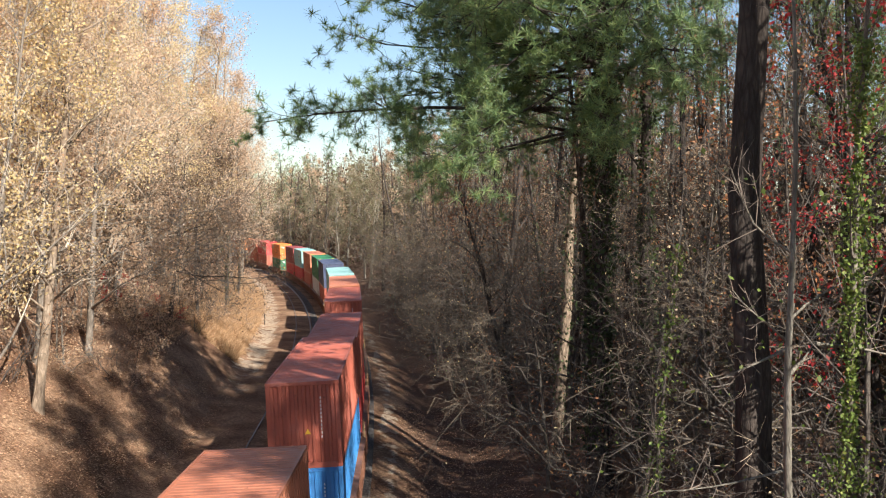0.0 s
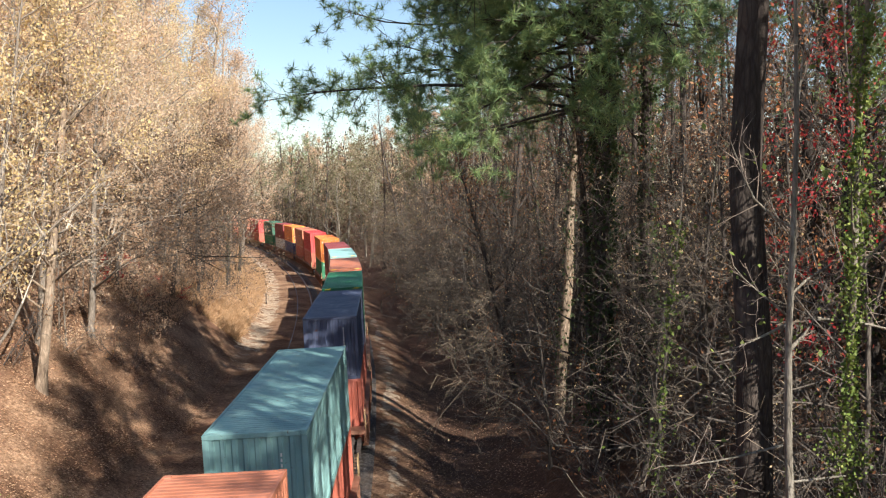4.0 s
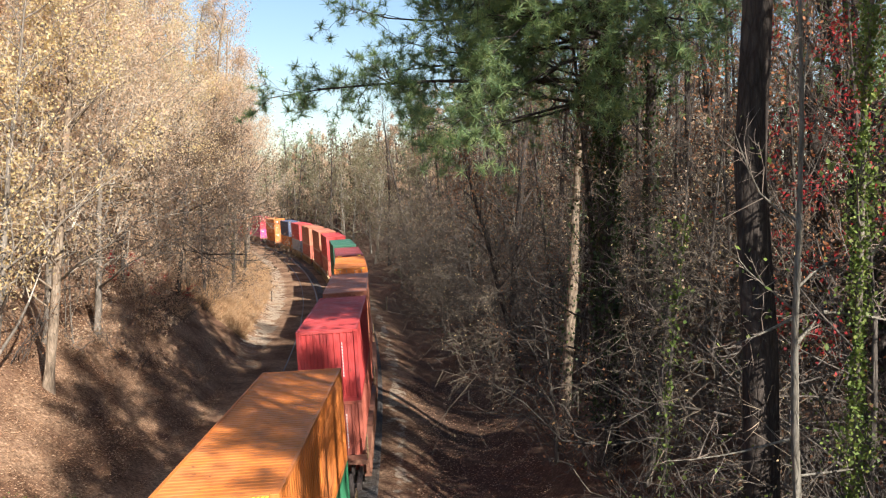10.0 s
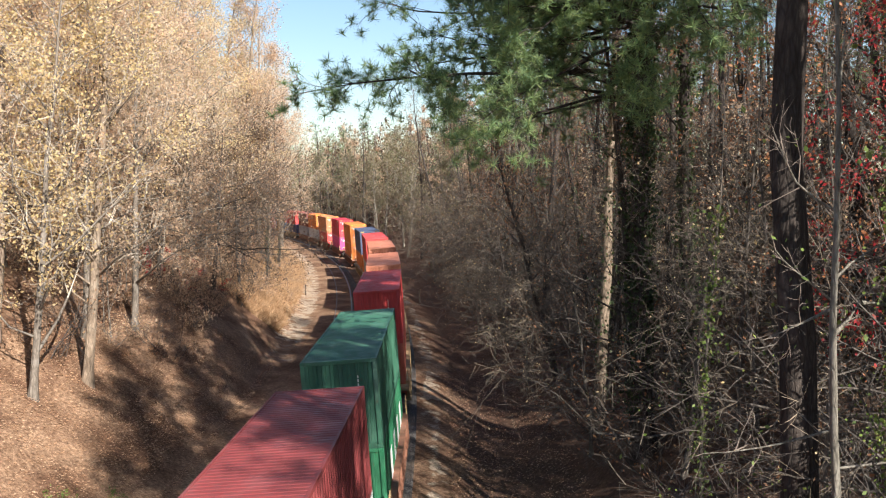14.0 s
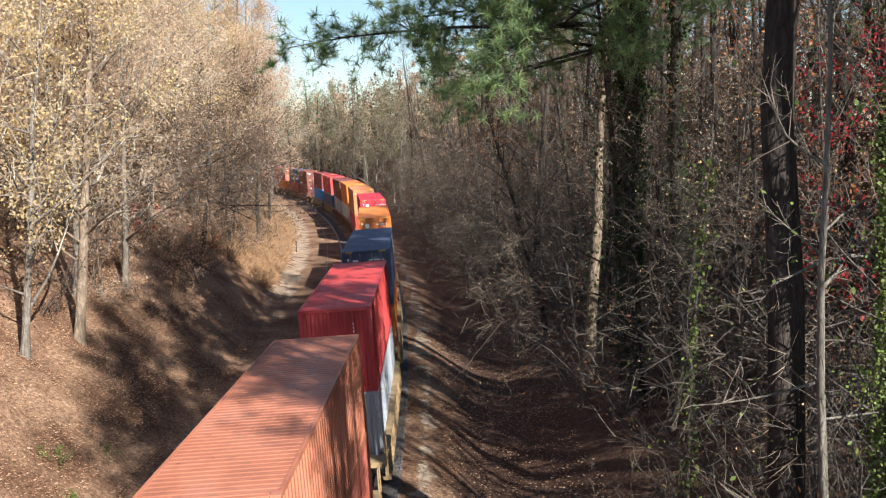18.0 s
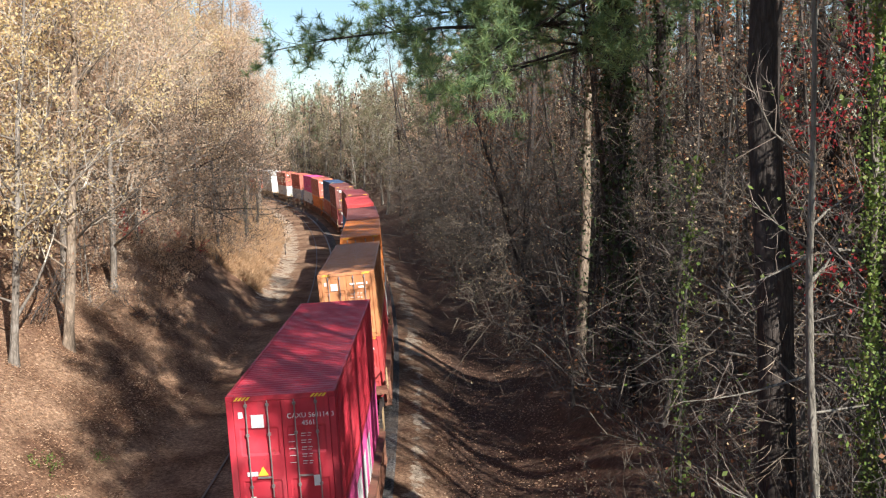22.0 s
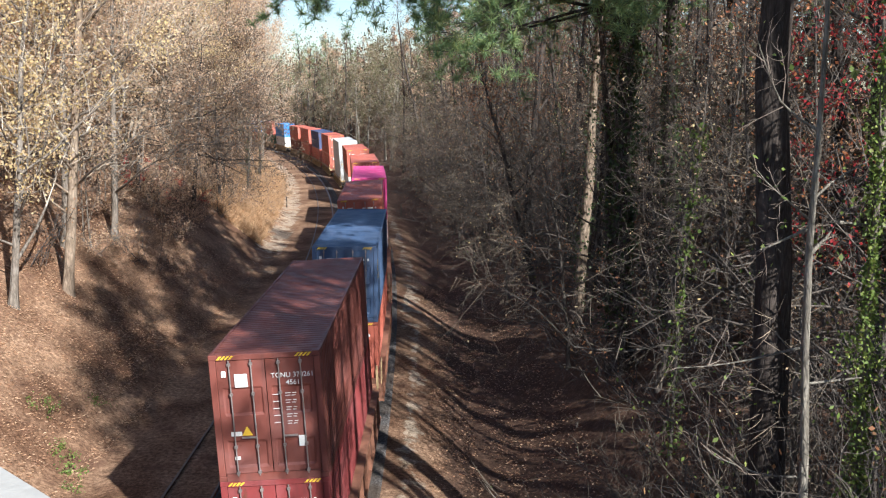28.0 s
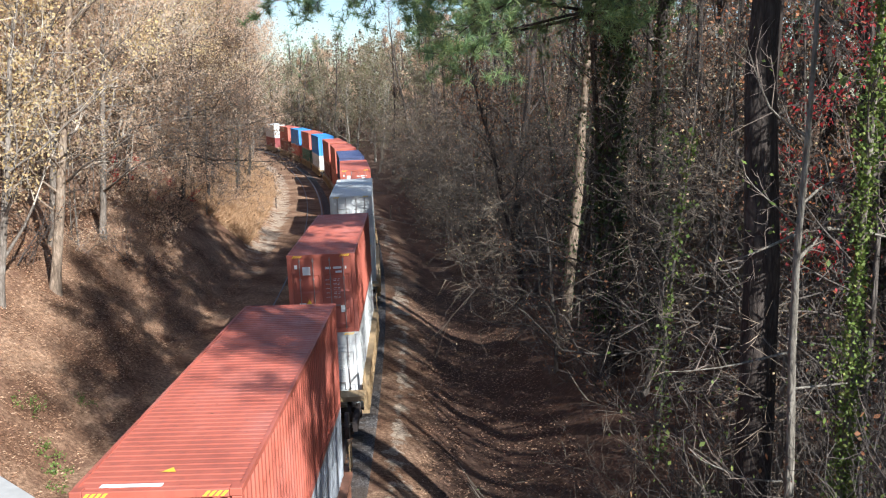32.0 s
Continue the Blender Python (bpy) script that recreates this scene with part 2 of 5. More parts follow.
STRAW = leafy("dry_grass", [(0.50, 0.33, 0.18), (0.60, 0.42, 0.24), (0.38, 0.23, 0.12), (0.46, 0.33, 0.20)], 0.4)
FALLEN = leafy("fallen_leaf", [(0.36, 0.21, 0.12), (0.50, 0.33, 0.20), (0.24, 0.125, 0.075), (0.60, 0.44, 0.29), (0.17, 0.09, 0.06)], 0.2)


# ---- mesh helpers ----
def part(name, bm, mat, parent=None, label=""):
    """One mesh object out of a bmesh, under a thing or a part."""
    me = bpy.data.meshes.new(name)
    bm.to_mesh(me)
    bm.free()
    return part_of(name, me, mat, parent, label)


def part_of(name, me, mat, parent=None, label=""):
    if mat is not None and not me.materials:
        me.materials.append(mat)
    ob = new(name, me)
    ob.parent = parent
    if label:
        tagged(ob, label)
    return ob


def mesh_np(name, verts, faces, smooth=False):
    """A mesh out of an (n, 3) and an (m, k) array."""
    me = bpy.data.meshes.new(name)
    verts, faces = np.asarray(verts, np.float32).reshape(-1, 3), np.asarray(faces, np.int32)
    n, k = faces.shape
    me.vertices.add(len(verts))
    me.vertices.foreach_set("co", verts.ravel())
    me.loops.add(n * k)
    me.loops.foreach_set("vertex_index", faces.ravel())
    me.polygons.add(n)
    me.polygons.foreach_set("loop_start", np.arange(0, n * k, k, dtype=np.int32))
    me.polygons.foreach_set("use_smooth", np.full(n, smooth))
    me.update(calc_edges=True)
    return me


def box(bm, x0, x1, y0, y1, z0, z1):
    v = [bm.verts.new((x, y, z)) for z in (z0, z1) for y in (y0, y1) for x in (x0, x1)]
    for f in ((0, 2, 3, 1), (4, 5, 7, 6), (0, 1, 5, 4), (2, 6, 7, 3), (0, 4, 6, 2), (1, 3, 7, 5)):
        bm.faces.new([v[i] for i in f])
    return v


def boxes(*bs):
    bm = bmesh.new()
    for b in bs:
        box(bm, *b)
    return bm


def bevelled(bm, w=0.02):
    bmesh.ops.bevel(bm, geom=list(bm.edges), offset=w, segments=1, affect="EDGES")
    return bm


def tubes(p0, p1, r0, r1, k):
    """Tapered prisms between pairs of points: vertices and quads."""
    p0, p1 = np.asarray(p0, float), np.asarray(p1, float)
    n = len(p0)
    d = p1 - p0
    d /= np.linalg.norm(d, axis=1, keepdims=True) + 1e-9
    ref = np.where(np.abs(d[:, 2:3]) > 0.9, np.array([[1.0, 0, 0]]), np.array([[0, 0, 1.0]]))
    a = np.cross(d, ref)
    a /= np.linalg.norm(a, axis=1, keepdims=True) + 1e-9
    b = np.cross(d, a)
    ang = np.arange(k) * 2 * np.pi / k
    ring = a[:, None] * np.cos(ang)[None, :, None] + b[:, None] * np.sin(ang)[None, :, None]
    v = np.stack([p0[:, None] + ring * np.asarray(r0)[:, None, None], p1[:, None] + ring * np.asarray(r1)[:, None, None]], 1)
    i = np.arange(k)
    q = np.stack([i, (i + 1) % k, (i + 1) % k + k, i + k], 1)
    f = (q[None] + (np.arange(n) * 2 * k)[:, None, None]).reshape(-1, 4)
    return v.reshape(-1, 3), f


def leaves_np(rng, centres, size, droop=0.0, aspect=0.6):
    """A diamond leaf at each centre, turned at random."""
    n = len(centres)
    d = rng.normal(size=(n, 3))
    d[:, 2] -= droop
    d /= np.linalg.norm(d, axis=1, keepdims=True)
    e = np.cross(d, rng.normal(size=(n, 3)))
    e /= np.linalg.norm(e, axis=1, keepdims=True)
    s = (size * rng.uniform(0.6, 1.3, n))[:, None]
    c = np.asarray(centres)
    v = np.stack([c - d * s * 0.5, c + e * s * aspect * 0.5, c + d * s * 0.5, c - e * s * aspect * 0.5], 1)
    return v.reshape(-1, 3), np.arange(n * 4).reshape(-1, 4)


# ---- the line of the tracks ----
RADIUS, S_TAN, X_TRACK, GAP = 600.0, 27.0, -3.43, 3.96
S_IN, S_OUT, CANT = -30.0, 290.0, 3.0


def track(s):
    """Centre of the train's track at s metres along it: x, y and the heading, turned to the left."""
    c = min(max(s, S_IN), S_OUT)
    a = (c - S_TAN) / RADIUS
    x, y = X_TRACK - RADIUS * (1 - math.cos(a)), S_TAN + RADIUS * math.sin(a)
    return x - (s - c) * math.sin(a), y + (s - c) * math.cos(a), a


def beside(s, off):
    x, y, a = track(s)
    return x + off * math.cos(a), y + off * math.sin(a), a


def track_offset(x, y):
    """Along and across the line, for arrays of places."""
    cx = X_TRACK - RADIUS
    a = np.arctan2(y - S_TAN, x - cx)
    a0, a1 = (S_IN - S_TAN) / RADIUS, (S_OUT - S_TAN) / RADIUS
    s, off = S_TAN + RADIUS * a, np.hypot(x - cx, y - S_TAN) - RADIUS
    for lim, sc, low in ((a0, S_IN, True), (a1, S_OUT, False)):
        px, py, h = track(sc)
        al = -(x - px) * math.sin(h) + (y - py) * math.cos(h)
        ac = (x - px) * math.cos(h) + (y - py) * math.sin(h)
        use = (a < lim) if low else (a > lim)
        s, off = np.where(use, sc + al, s), np.where(use, ac, off)
    return s, off


def height(x, y):
    """The cutting: flat by the tracks, a ditch on either side, then banks up into the woods."""
    x, y = np.asarray(x, float), np.asarray(y, float)
    s, off = track_offset(x, y)
    ks = [-400, -60, -30, -19.5, -17, -12.5, -9.2, -8.4, -7.2, -6.2, 2.3, 3.6, 5.0, 6.6, 9.0, 12.0, 19.0, 34.0, 70.0, 400]
    kz = [14, 11.5, 9.4, 8.0, 6.9, 3.55, 0.75, 0.0, -0.25, -0.12, -0.12, -0.5, -1.05, -0.75, 0.5, 2.1, 4.8, 7.4, 10, 14]
    z = np.interp(off, ks, kz)
    rough = np.clip((np.abs(off + 2) - 5.5) / 6, 0, 1)
    w = 0.5 * np.sin(x * 0.31 + 1.7 * np.sin(y * 0.13)) * np.sin(y * 0.23 + 0.6) + 0.22 * np.sin(x * 0.9 + y * 0.7) * np.sin(y * 1.1 - x * 0.3)
    return z + w * rough


def hz(x, y):
    return float(height(np.array([x]), np.array([y]))[0])


# ---- ground ----
def spread(lo, hi, step, far, n):
    a = list(np.arange(lo, hi + 1e-6, step))
    g = [step * 1.25 ** i for i in range(1, n)]
    left, right = lo - np.cumsum(g), hi + np.cumsum(g)
    return np.array([-far] + sorted(left) + a + list(right) + [far])


gx, gy = spread(-45, 30, 0.8, 3000, 22), spread(5, 170, 1.0, 3000, 22)
GX, GY = np.meshgrid(gx, gy)
GZ = height(GX, GY)
ny, nx = GX.shape
idx = np.arange(nx * ny).reshape(ny, nx)
gq = np.stack([idx[:-1, :-1], idx[:-1, 1:], idx[1:, 1:], idx[1:, :-1]], -1).reshape(-1, 4)
gs, go = track_offset(GX, GY)
worn = np.interp(go, [1.5, 2.2, 3.0, 3.8], [0.0, 0.55, 0.45, 0.0]) + np.interp(go, [-10.0, -8.6, -6.8, -5.8], [0.0, 0.5, 0.52, 0.0]) * np.interp(gs, [52, 75], [0.35, 1.0])
ground_mesh = mesh_np("ground", np.stack([GX, GY, GZ], -1), gq, True)
ground_mesh.attributes.new("gravel", "FLOAT", "POINT").data.foreach_set("value", worn.ravel().astype(np.float32))
# clay tone with painted shade, from the ditch into the right-hand wood
clay_shade_mask = np.interp(go, [3.0, 4.2, 16.0, 30.0], [0.0, 0.55, 0.5, 0.1])
ground_mesh.attributes.new("clay_shade", "FLOAT", "POINT").data.foreach_set("value", clay_shade_mask.ravel().astype(np.float32))
ground = part_of("ground", ground_mesh, GROUND)
tagged(ground, "leaf-strewn banks of a railway cutting in autumn woods", "ground", kind="structure")


def strip(name, profile, s0, s1, step, mat, base_off=0.0, closed=False):
    """A profile of (across, up) swept along the line."""
    ss = np.arange(s0, s1 + step, step)
    vs = []
    for s in ss:
        x, y, a = track(s)
        ca, sa = math.cos(a), math.sin(a)
        vs += [(x + (o + base_off) * ca, y + (o + base_off) * sa, z) for o, z in profile]
    k, n = len(profile), len(ss)
    m = k if closed else k - 1
    f = [(i * k + j, i * k + (j + 1) % k, (i + 1) * k + (j + 1) % k, (i + 1) * k + j) for i in range(n - 1) for j in range(m)]
    return part_of(name, mesh_np(name, vs, f), mat)


CT = math.tan(radians(CANT))
for nm, off in (("ballast_bed", 0.0), ("ballast_bed", -GAP)):
    b = strip(nm, [(-2.25, -0.45), (-1.65, -0.17 - 1.65 * CT), (1.65, -0.17 + 1.65 * CT), (2.9, -0.75)], -120, 330, 3.0, BALLAST, off)
    tagged(b, "grey crushed stone ballast under the track", "ballast", kind="structure")
RAIL = [(-0.075, -0.16), (-0.075, -0.145), (-0.012, -0.12), (-0.012, -0.04), (-0.036, -0.03), (-0.036, 0.0), (0.036, 0.0), (0.036, -0.03),
        (0.012, -0.04), (0.012, -0.12), (0.075, -0.145), (0.075, -0.16)]
for off in (0.0, -GAP):
    for side in (-0.755, 0.755):
        r = strip("rail", [(o + side, z + side * CT) for o, z in RAIL], -120, 330, 2.0, STEEL, off, True)
        tagged(r, "worn steel rail with a bright head", "rail", "rails", "structure")

# ---- the bridge under the camera ----
def bridge():
    d = Vector((0.73, -0.68, 0)).normalized()
    n = Vector((0.68, 0.73, 0)).normalized()
    rot = Matrix(((d.x, n.x, 0, 0), (d.y, n.y, 0, 0), (0, 0, 1, 0), (0, 0, 0, 1)))
    edge = 0.812
    top = EYE[2] - 0.8
    root = new("road_bridge")
    root.matrix_world = rot
    bm = bevelled(boxes((-30, 30, edge - 0.32, edge, 9.75, top)), 0.025)
    part("parapet", bm, CONCRETE, root)
    part("parapet", bevelled(boxes((-30, 30, edge - 9.0, edge - 8.68, 9.75, top)), 0.025), CONCRETE, root)
    part("deck", boxes((-30, 30, edge - 9.0, edge, 9.1, 9.748)), CONCRETE, root)
    for y in (edge - 7.8, edge - 4.6, edge - 1.4):
        part("girder", boxes((-30, 30, y - 0.25, y + 0.25, 8.1, 9.096)), CONCRETE, root)
    for x in (-26, 22):
        part("abutment", boxes((x, x + 4, edge - 9.0, edge, -1, 8.096)), CONCRETE, root)
    tagged(root, "pale concrete road bridge with a solid parapet over the line", "bridge", kind="structure")


bridge()

# ---- containers ----
LEN, WID = 12.19, 2.44
TALL, STD = 2.90, 2.59


def wave(n, depth):
    """Trapezoid corrugation: n ribs along 0..1."""
    pts = []
    for i in range(n):
        for u, d in ((0.0, 0), (0.32, 0), (0.45, depth), (0.87, depth)):
            pts.append(((i + u) / n, d))
    return pts + [(1.0, 0)]


def corrugated(pts, a, b, place):
    """A rib profile pulled from a to b; place(u, d, w) gives the vertex."""
    bm = bmesh.new()
    rows = [[bm.verts.new(place(u, d, w)) for u, d in pts] for w in (a, b)]
    for i in range(len(pts) - 1):
        bm.faces.new((rows[0][i], rows[0][i + 1], rows[1][i + 1], rows[1][i]))
    return bm


PAINTS, MESHES = {}, {}
COLOURS = {
    "brick": (0.42, 0.112, 0.07), "red": (0.50, 0.055, 0.05), "maroon": (0.22, 0.042, 0.04), "brown": (0.19, 0.058, 0.042),
    "rust": (0.43, 0.155, 0.085), "orange": (0.66, 0.195, 0.035), "amber": (0.50, 0.20, 0.075), "crimson": (0.52, 0.032, 0.05), "magenta": (0.60, 0.065, 0.22),
    "green": (0.03, 0.17, 0.075), "sage": (0.04, 0.125, 0.075), "teal": (0.24, 0.42, 0.40), "blue": (0.046, 0.078, 0.148), "navy": (0.055, 0.07, 0.15), "sky": (0.05, 0.22, 0.52),
    "slate": (0.066, 0.082, 0.14), "white": (0.58, 0.58, 0.55), "grey": (0.36, 0.38, 0.40)}
WORDS = {"brick": "brick-red", "rust": "faded rust-red", "amber": "dull amber-brown", "sage": "dark green", "teal": "pale teal", "sky": "bright blue", "slate": "slate blue", "white": "off-white", "maroon": "dark maroon"}
for cname, cval in COLOURS.items():
    PAINTS[cname] = paint("paint_" + cname, cval)


def shared(key, make):
    """One mesh for all alike pieces."""
    if key not in MESHES:
        me = bpy.data.meshes.new(key[0])
        bm = make()
        bm.to_mesh(me)
        bm.free()
        MESHES[key] = me
    return MESHES[key]


def coloured(key, make, colour):
    k2 = key + (colour,)
    if k2 not in MESHES:
        base = shared(key, make).copy()
        base.name = key[0]
        base.materials.clear()
        base.materials.append(PAINTS[colour])
        MESHES[k2] = base
    return MESHES[k2]


def container(colour, doors, h, label, code=()):
    """A shipping container, base centre at the origin, its near end towards -y."""
    root = new("shipping_container")
    L, W = LEN / 2, WID / 2

    def add(name, make, parent=root, mat=None, at=None, lab="", key_more=()):
        key = (name, h, doors) + key_more
        if mat:
            me = shared(key + (mat.name,), make)
            if not me.materials:
                me.materials.append(mat)
        else:
            me = coloured(key, make, colour)
        ob = part_of(name, me, None, parent, lab)
        if at is not None:
            ob.matrix_basis = at
        return ob

    ribs = wave(42, 0.036)
    add("side_wall", lambda: corrugated(ribs, 0.16, h - 0.10, lambda u, d, w: (-W + 0.012 + d, -L + 0.16 + u * (LEN - 0.32), w)))
    add("side_wall", lambda: None, at=Matrix.Rotation(math.pi, 4, "Z"))
    rr = wave(58, 0.012)
    add("roof", lambda: corrugated(rr, -W + 0.05, W - 0.05, lambda u, d, w: (w, -L + 0.1 + u * (LEN - 0.2), h - 0.03 + d)))
    add("floor", lambda: boxes((-W + 0.03, W - 0.03, -L + 0.1, L - 0.1, 0.02, 0.14)))
    er = wave(8, 0.045)
    add("end_wall", lambda: corrugated(er, 0.16, h - 0.12, lambda u, d, w: (-W + 0.15 + u * (WID - 0.3), L - 0.02 - d, w)))
    for sx in (-1, 1):
        for sy in (-1, 1):
            add("corner_post", lambda: bevelled(boxes((-W, -W + 0.15, -L, -L + 0.17, 0.12, h - 0.12), (-W - 0.003, -W + 0.178, -L - 0.003, -L + 0.178, 0, 0.118),
                                                      (-W - 0.003, -W + 0.178, -L - 0.003, -L + 0.178, h - 0.118, h)), 0.012),
                at=Matrix.Diagonal((-sx, -sy, 1, 1)))
        add("top_rail", lambda: boxes((-W, -W + 0.06, -L + 0.18, L - 0.18, h - 0.10, h - 0.005)), at=Matrix.Diagonal((-sx, 1, 1, 1)))
        add("bottom_rail", lambda: boxes((-W, -W + 0.08, -L + 0.18, L - 0.18, 0.0, 0.16)), at=Matrix.Diagonal((-sx, 1, 1, 1)))
    for sy in (-1, 1):
        add("header", lambda: bevelled(boxes((-W + 0.18, W - 0.18, -L, -L + 0.1, h - 0.13, h - 0.004)), 0.01), at=Matrix.Diagonal((1, -sy, 1, 1)))
        add("end_sill", lambda: boxes((-W + 0.18, W - 0.18, -L, -L + 0.1, 0.0, 0.17)), at=Matrix.Diagonal((1, -sy, 1, 1)))
        for sx in (-1, 1):
            for i in range(4):
                x = sx * (W - 0.24 - 0.085 * i)
                if doors:
                    add("hazard_stripe", lambda: slanted(-0.026, 0.026, -L - 0.004, h - 0.105, h - 0.025), mat=YELLOW_MARK, at=Matrix.Translation((x, 0, 0)) @ Matrix.Diagonal((1, -sy, 1, 1)))
    if doors == 1:
        for sx in (-1, 1):
            leaf = add("door", door_leaf(h, L), at=Matrix.Diagonal((sx, 1, 1, 1)))
            for bx in (0.30, 0.78):
                add("locking_bar", lambda: rod(h, L), leaf, BAR_STEEL, Matrix.Translation((bx, 0, 0)))
            add("handle", lambda: boxes((0.30, 0.62, -L - 0.055, -L - 0.035, 1.0, 1.04)), leaf, BAR_STEEL)
            if sx > 0:
                add("number_panel", lambda: number_bars(h, L, bool(code)), leaf, WHITE_MARK, key_more=(bool(code),))["kind"] = "stuff"
                for i, line in enumerate(code):
                    fc = bpy.data.curves.new("code_text", "FONT")
                    fc.body, fc.size, fc.extrude = line, 0.155, 0.001
                    fc.materials.append(WHITE_MARK)
                    ob = new("code_text", fc)
                    ob.parent = leaf
                    ob.matrix_basis = pose(0.12 + 0.32 * i, -L - 0.012, h - 0.56 - 0.17 * i, 90, 0, 0)
            else:
                add("placard", lambda: placards(h, L), leaf, WHITE_MARK)["kind"] = "stuff"
        add("warning_triangle", lambda: triangle(-0.5, -L - 0.012, 1.15, 0.12), mat=YELLOW_MARK)
    else:
        add("front_wall", lambda: corrugated(er, 0.16, h - 0.12, lambda u, d, w: (-W + 0.15 + u * (WID - 0.3), -L + 0.02 + d, w)))
        add("warning_triangle", lambda: triangle(0.12, -L + 0.01, h * 0.42, 0.1), mat=YELLOW_MARK)
        add("number_strip", lambda: strip_bars(h, L), mat=WHITE_MARK)["kind"] = "stuff"
    if colour == "brick" and doors == 2:
        zr = h - 0.012
        add("roof_marking", lambda: roof_mark([(-0.85, -L + 0.16), (0.05, -L + 0.16), (0.05, -L + 0.29), (-0.85, -L + 0.29)], zr), mat=WHITE_MARK)
        add("roof_triangle", lambda: roof_mark([(-0.12, -L + 0.70), (0.10, -L + 0.70), (0.02, -L + 0.88)], zr), mat=YELLOW_MARK)
    for name, mat, quads in SIDE_MARKS.get(colour, ()):
        for y0, y1, z0, z1 in quads:
            add(name + "_mark", (lambda a=y0, b=y1, c=z0, d=z1: side_quad(W, a, b, c, d)), mat=mat, key_more=(y0, z0))
    tagged(root, label, "shipping container", "containers on the train")
    return root


def roof_mark(pts, z):
    bm = bmesh.new()
    bm.faces.new([bm.verts.new((x, y, z)) for x, y in pts])
    return bm


def side_quad(W, y0, y1, z0, z1):
    """A painted block that follows the right-hand wall, 4 mm proud."""
    bm = bmesh.new()
    bm.faces.new([bm.verts.new(p) for p in ((W - 0.006, y0, z0), (W - 0.006, y1, z0), (W - 0.006, y1, z1), (W - 0.006, y0, z1))])
    return bm


# plain blocks where the makers' lettering stands, along and up the right-hand side
SIDE_MARKS = {
    "green": [("side", WHITE_MARK, [(-3.2 + 2.3 * i, -2.2 + 2.3 * i, 0.75, 1.95) for i in range(4)])],
    "magenta": [("side", WHITE_MARK, [(-2.6, -1.2, 0.5, 2.3), (-0.6, 0.4, 0.5, 2.3), (1.1, 2.2, 0.5, 2.3)])],
    "orange": [("side", BLUE_MARK, [(-4.9, -4.1, 0.7, 1.9)])],
    "navy": [("side", WHITE_MARK, [(-4.6 + 0.8 * i, -4.1 + 0.8 * i, 1.7, 2.0) for i in range(5)])],
    "blue": [("side", YELLOW_MARK, [(-5.7, -5.45, 1.6, 2.3)])],
}


def slanted(x0, x1, y, z0, z1):
    bm = bmesh.new()
    v = [bm.verts.new(p) for p in ((x0 - 0.04, y, z0), (x1 - 0.04, y, z0), (x1 + 0.04, y, z1), (x0 + 0.04, y, z1))]
    bm.faces.new(v)
    return bm


def door_leaf(h, L):
    def make():
        bm = bmesh.new()
        z = [0.18, 0.3, 0.36, 0.88, 0.94, 1.5, 1.56, 2.1, 2.16, h - 0.26, h - 0.135]
        d = [0.0, 0.0, 0.03, 0.03, 0.0, 0.0, 0.03, 0.03, 0.0, 0.0, 0.0]
        rows = [[bm.verts.new((x, -L + 0.03 + (dd if 0.1 < x < 0.95 else 0), zz)) for x in (0.008, 0.09, 0.13, 0.93, 0.97, 1.06)] for zz, dd in zip(z, d)]
        for a, b in zip(rows, rows[1:]):
            for i in range(5):
                bm.faces.new((a[i], a[i + 1], b[i + 1], b[i]))
        return bm
    return make


def rod(h, L):
    bm = bmesh.new()
    bmesh.ops.create_cone(bm, cap_ends=True, segments=8, radius1=0.016, radius2=0.016, depth=h - 0.25, matrix=Matrix.Translation((0, -L - 0.02, h / 2)))
    for z in (0.2, 0.8, h - 0.9, h - 0.22):
        box(bm, -0.034, 0.034, -L - 0.036, -L + 0.02, z - 0.03, z + 0.03)
    return bm


def flat_quads(qs, y):
    bm = bmesh.new()
    for x0, x1, z0, z1 in qs:
        bm.faces.new([bm.verts.new(p) for p in ((x0, y, z0), (x1, y, z0), (x1, y, z1), (x0, y, z1))])
    return bm


def number_bars(h, L, rest_only=False):
    q = [] if rest_only else [(0.14, 0.34, h - 0.55, h - 0.47), (0.42, 0.72, h - 0.55, h - 0.47), (0.84, 0.9, h - 0.56, h - 0.46), (0.5, 0.72, h - 0.7, h - 0.62)]
    for i in range(5):
        z = h - 0.95 - i * 0.16
        q += [(0.12, 0.26, z, z + 0.016), (0.40, 0.52, z + 0.02, z + 0.036), (0.56, 0.64, z + 0.02, z + 0.036), (0.40, 0.50, z - 0.035, z - 0.02), (0.54, 0.62, z - 0.035, z - 0.02)]
    q.append((0.62, 0.78, 0.75, 1.0))
    return flat_quads(q, -L - 0.008)


def placards(h, L):
    return flat_quads([(0.40, 0.68, h - 0.74, h - 0.44), (0.86, 0.96, h - 0.5, h - 0.36), (0.62, 0.86, 1.05, 1.15), (0.7, 0.82, 0.5, 0.58)], -L - 0.008)


def strip_bars(h, L):
    return flat_quads([(0.565, 0.605, h - 0.6 - i * 0.13, h - 0.52 - i * 0.13) for i in range(11)], -L + 0.008)


def triangle(x, y, z, r):
    bm = bmesh.new()
    bm.faces.new([bm.verts.new(p) for p in ((x - r, y, z - r * 0.8), (x + r, y, z - r * 0.8), (x, y, z + r))])
    return bm


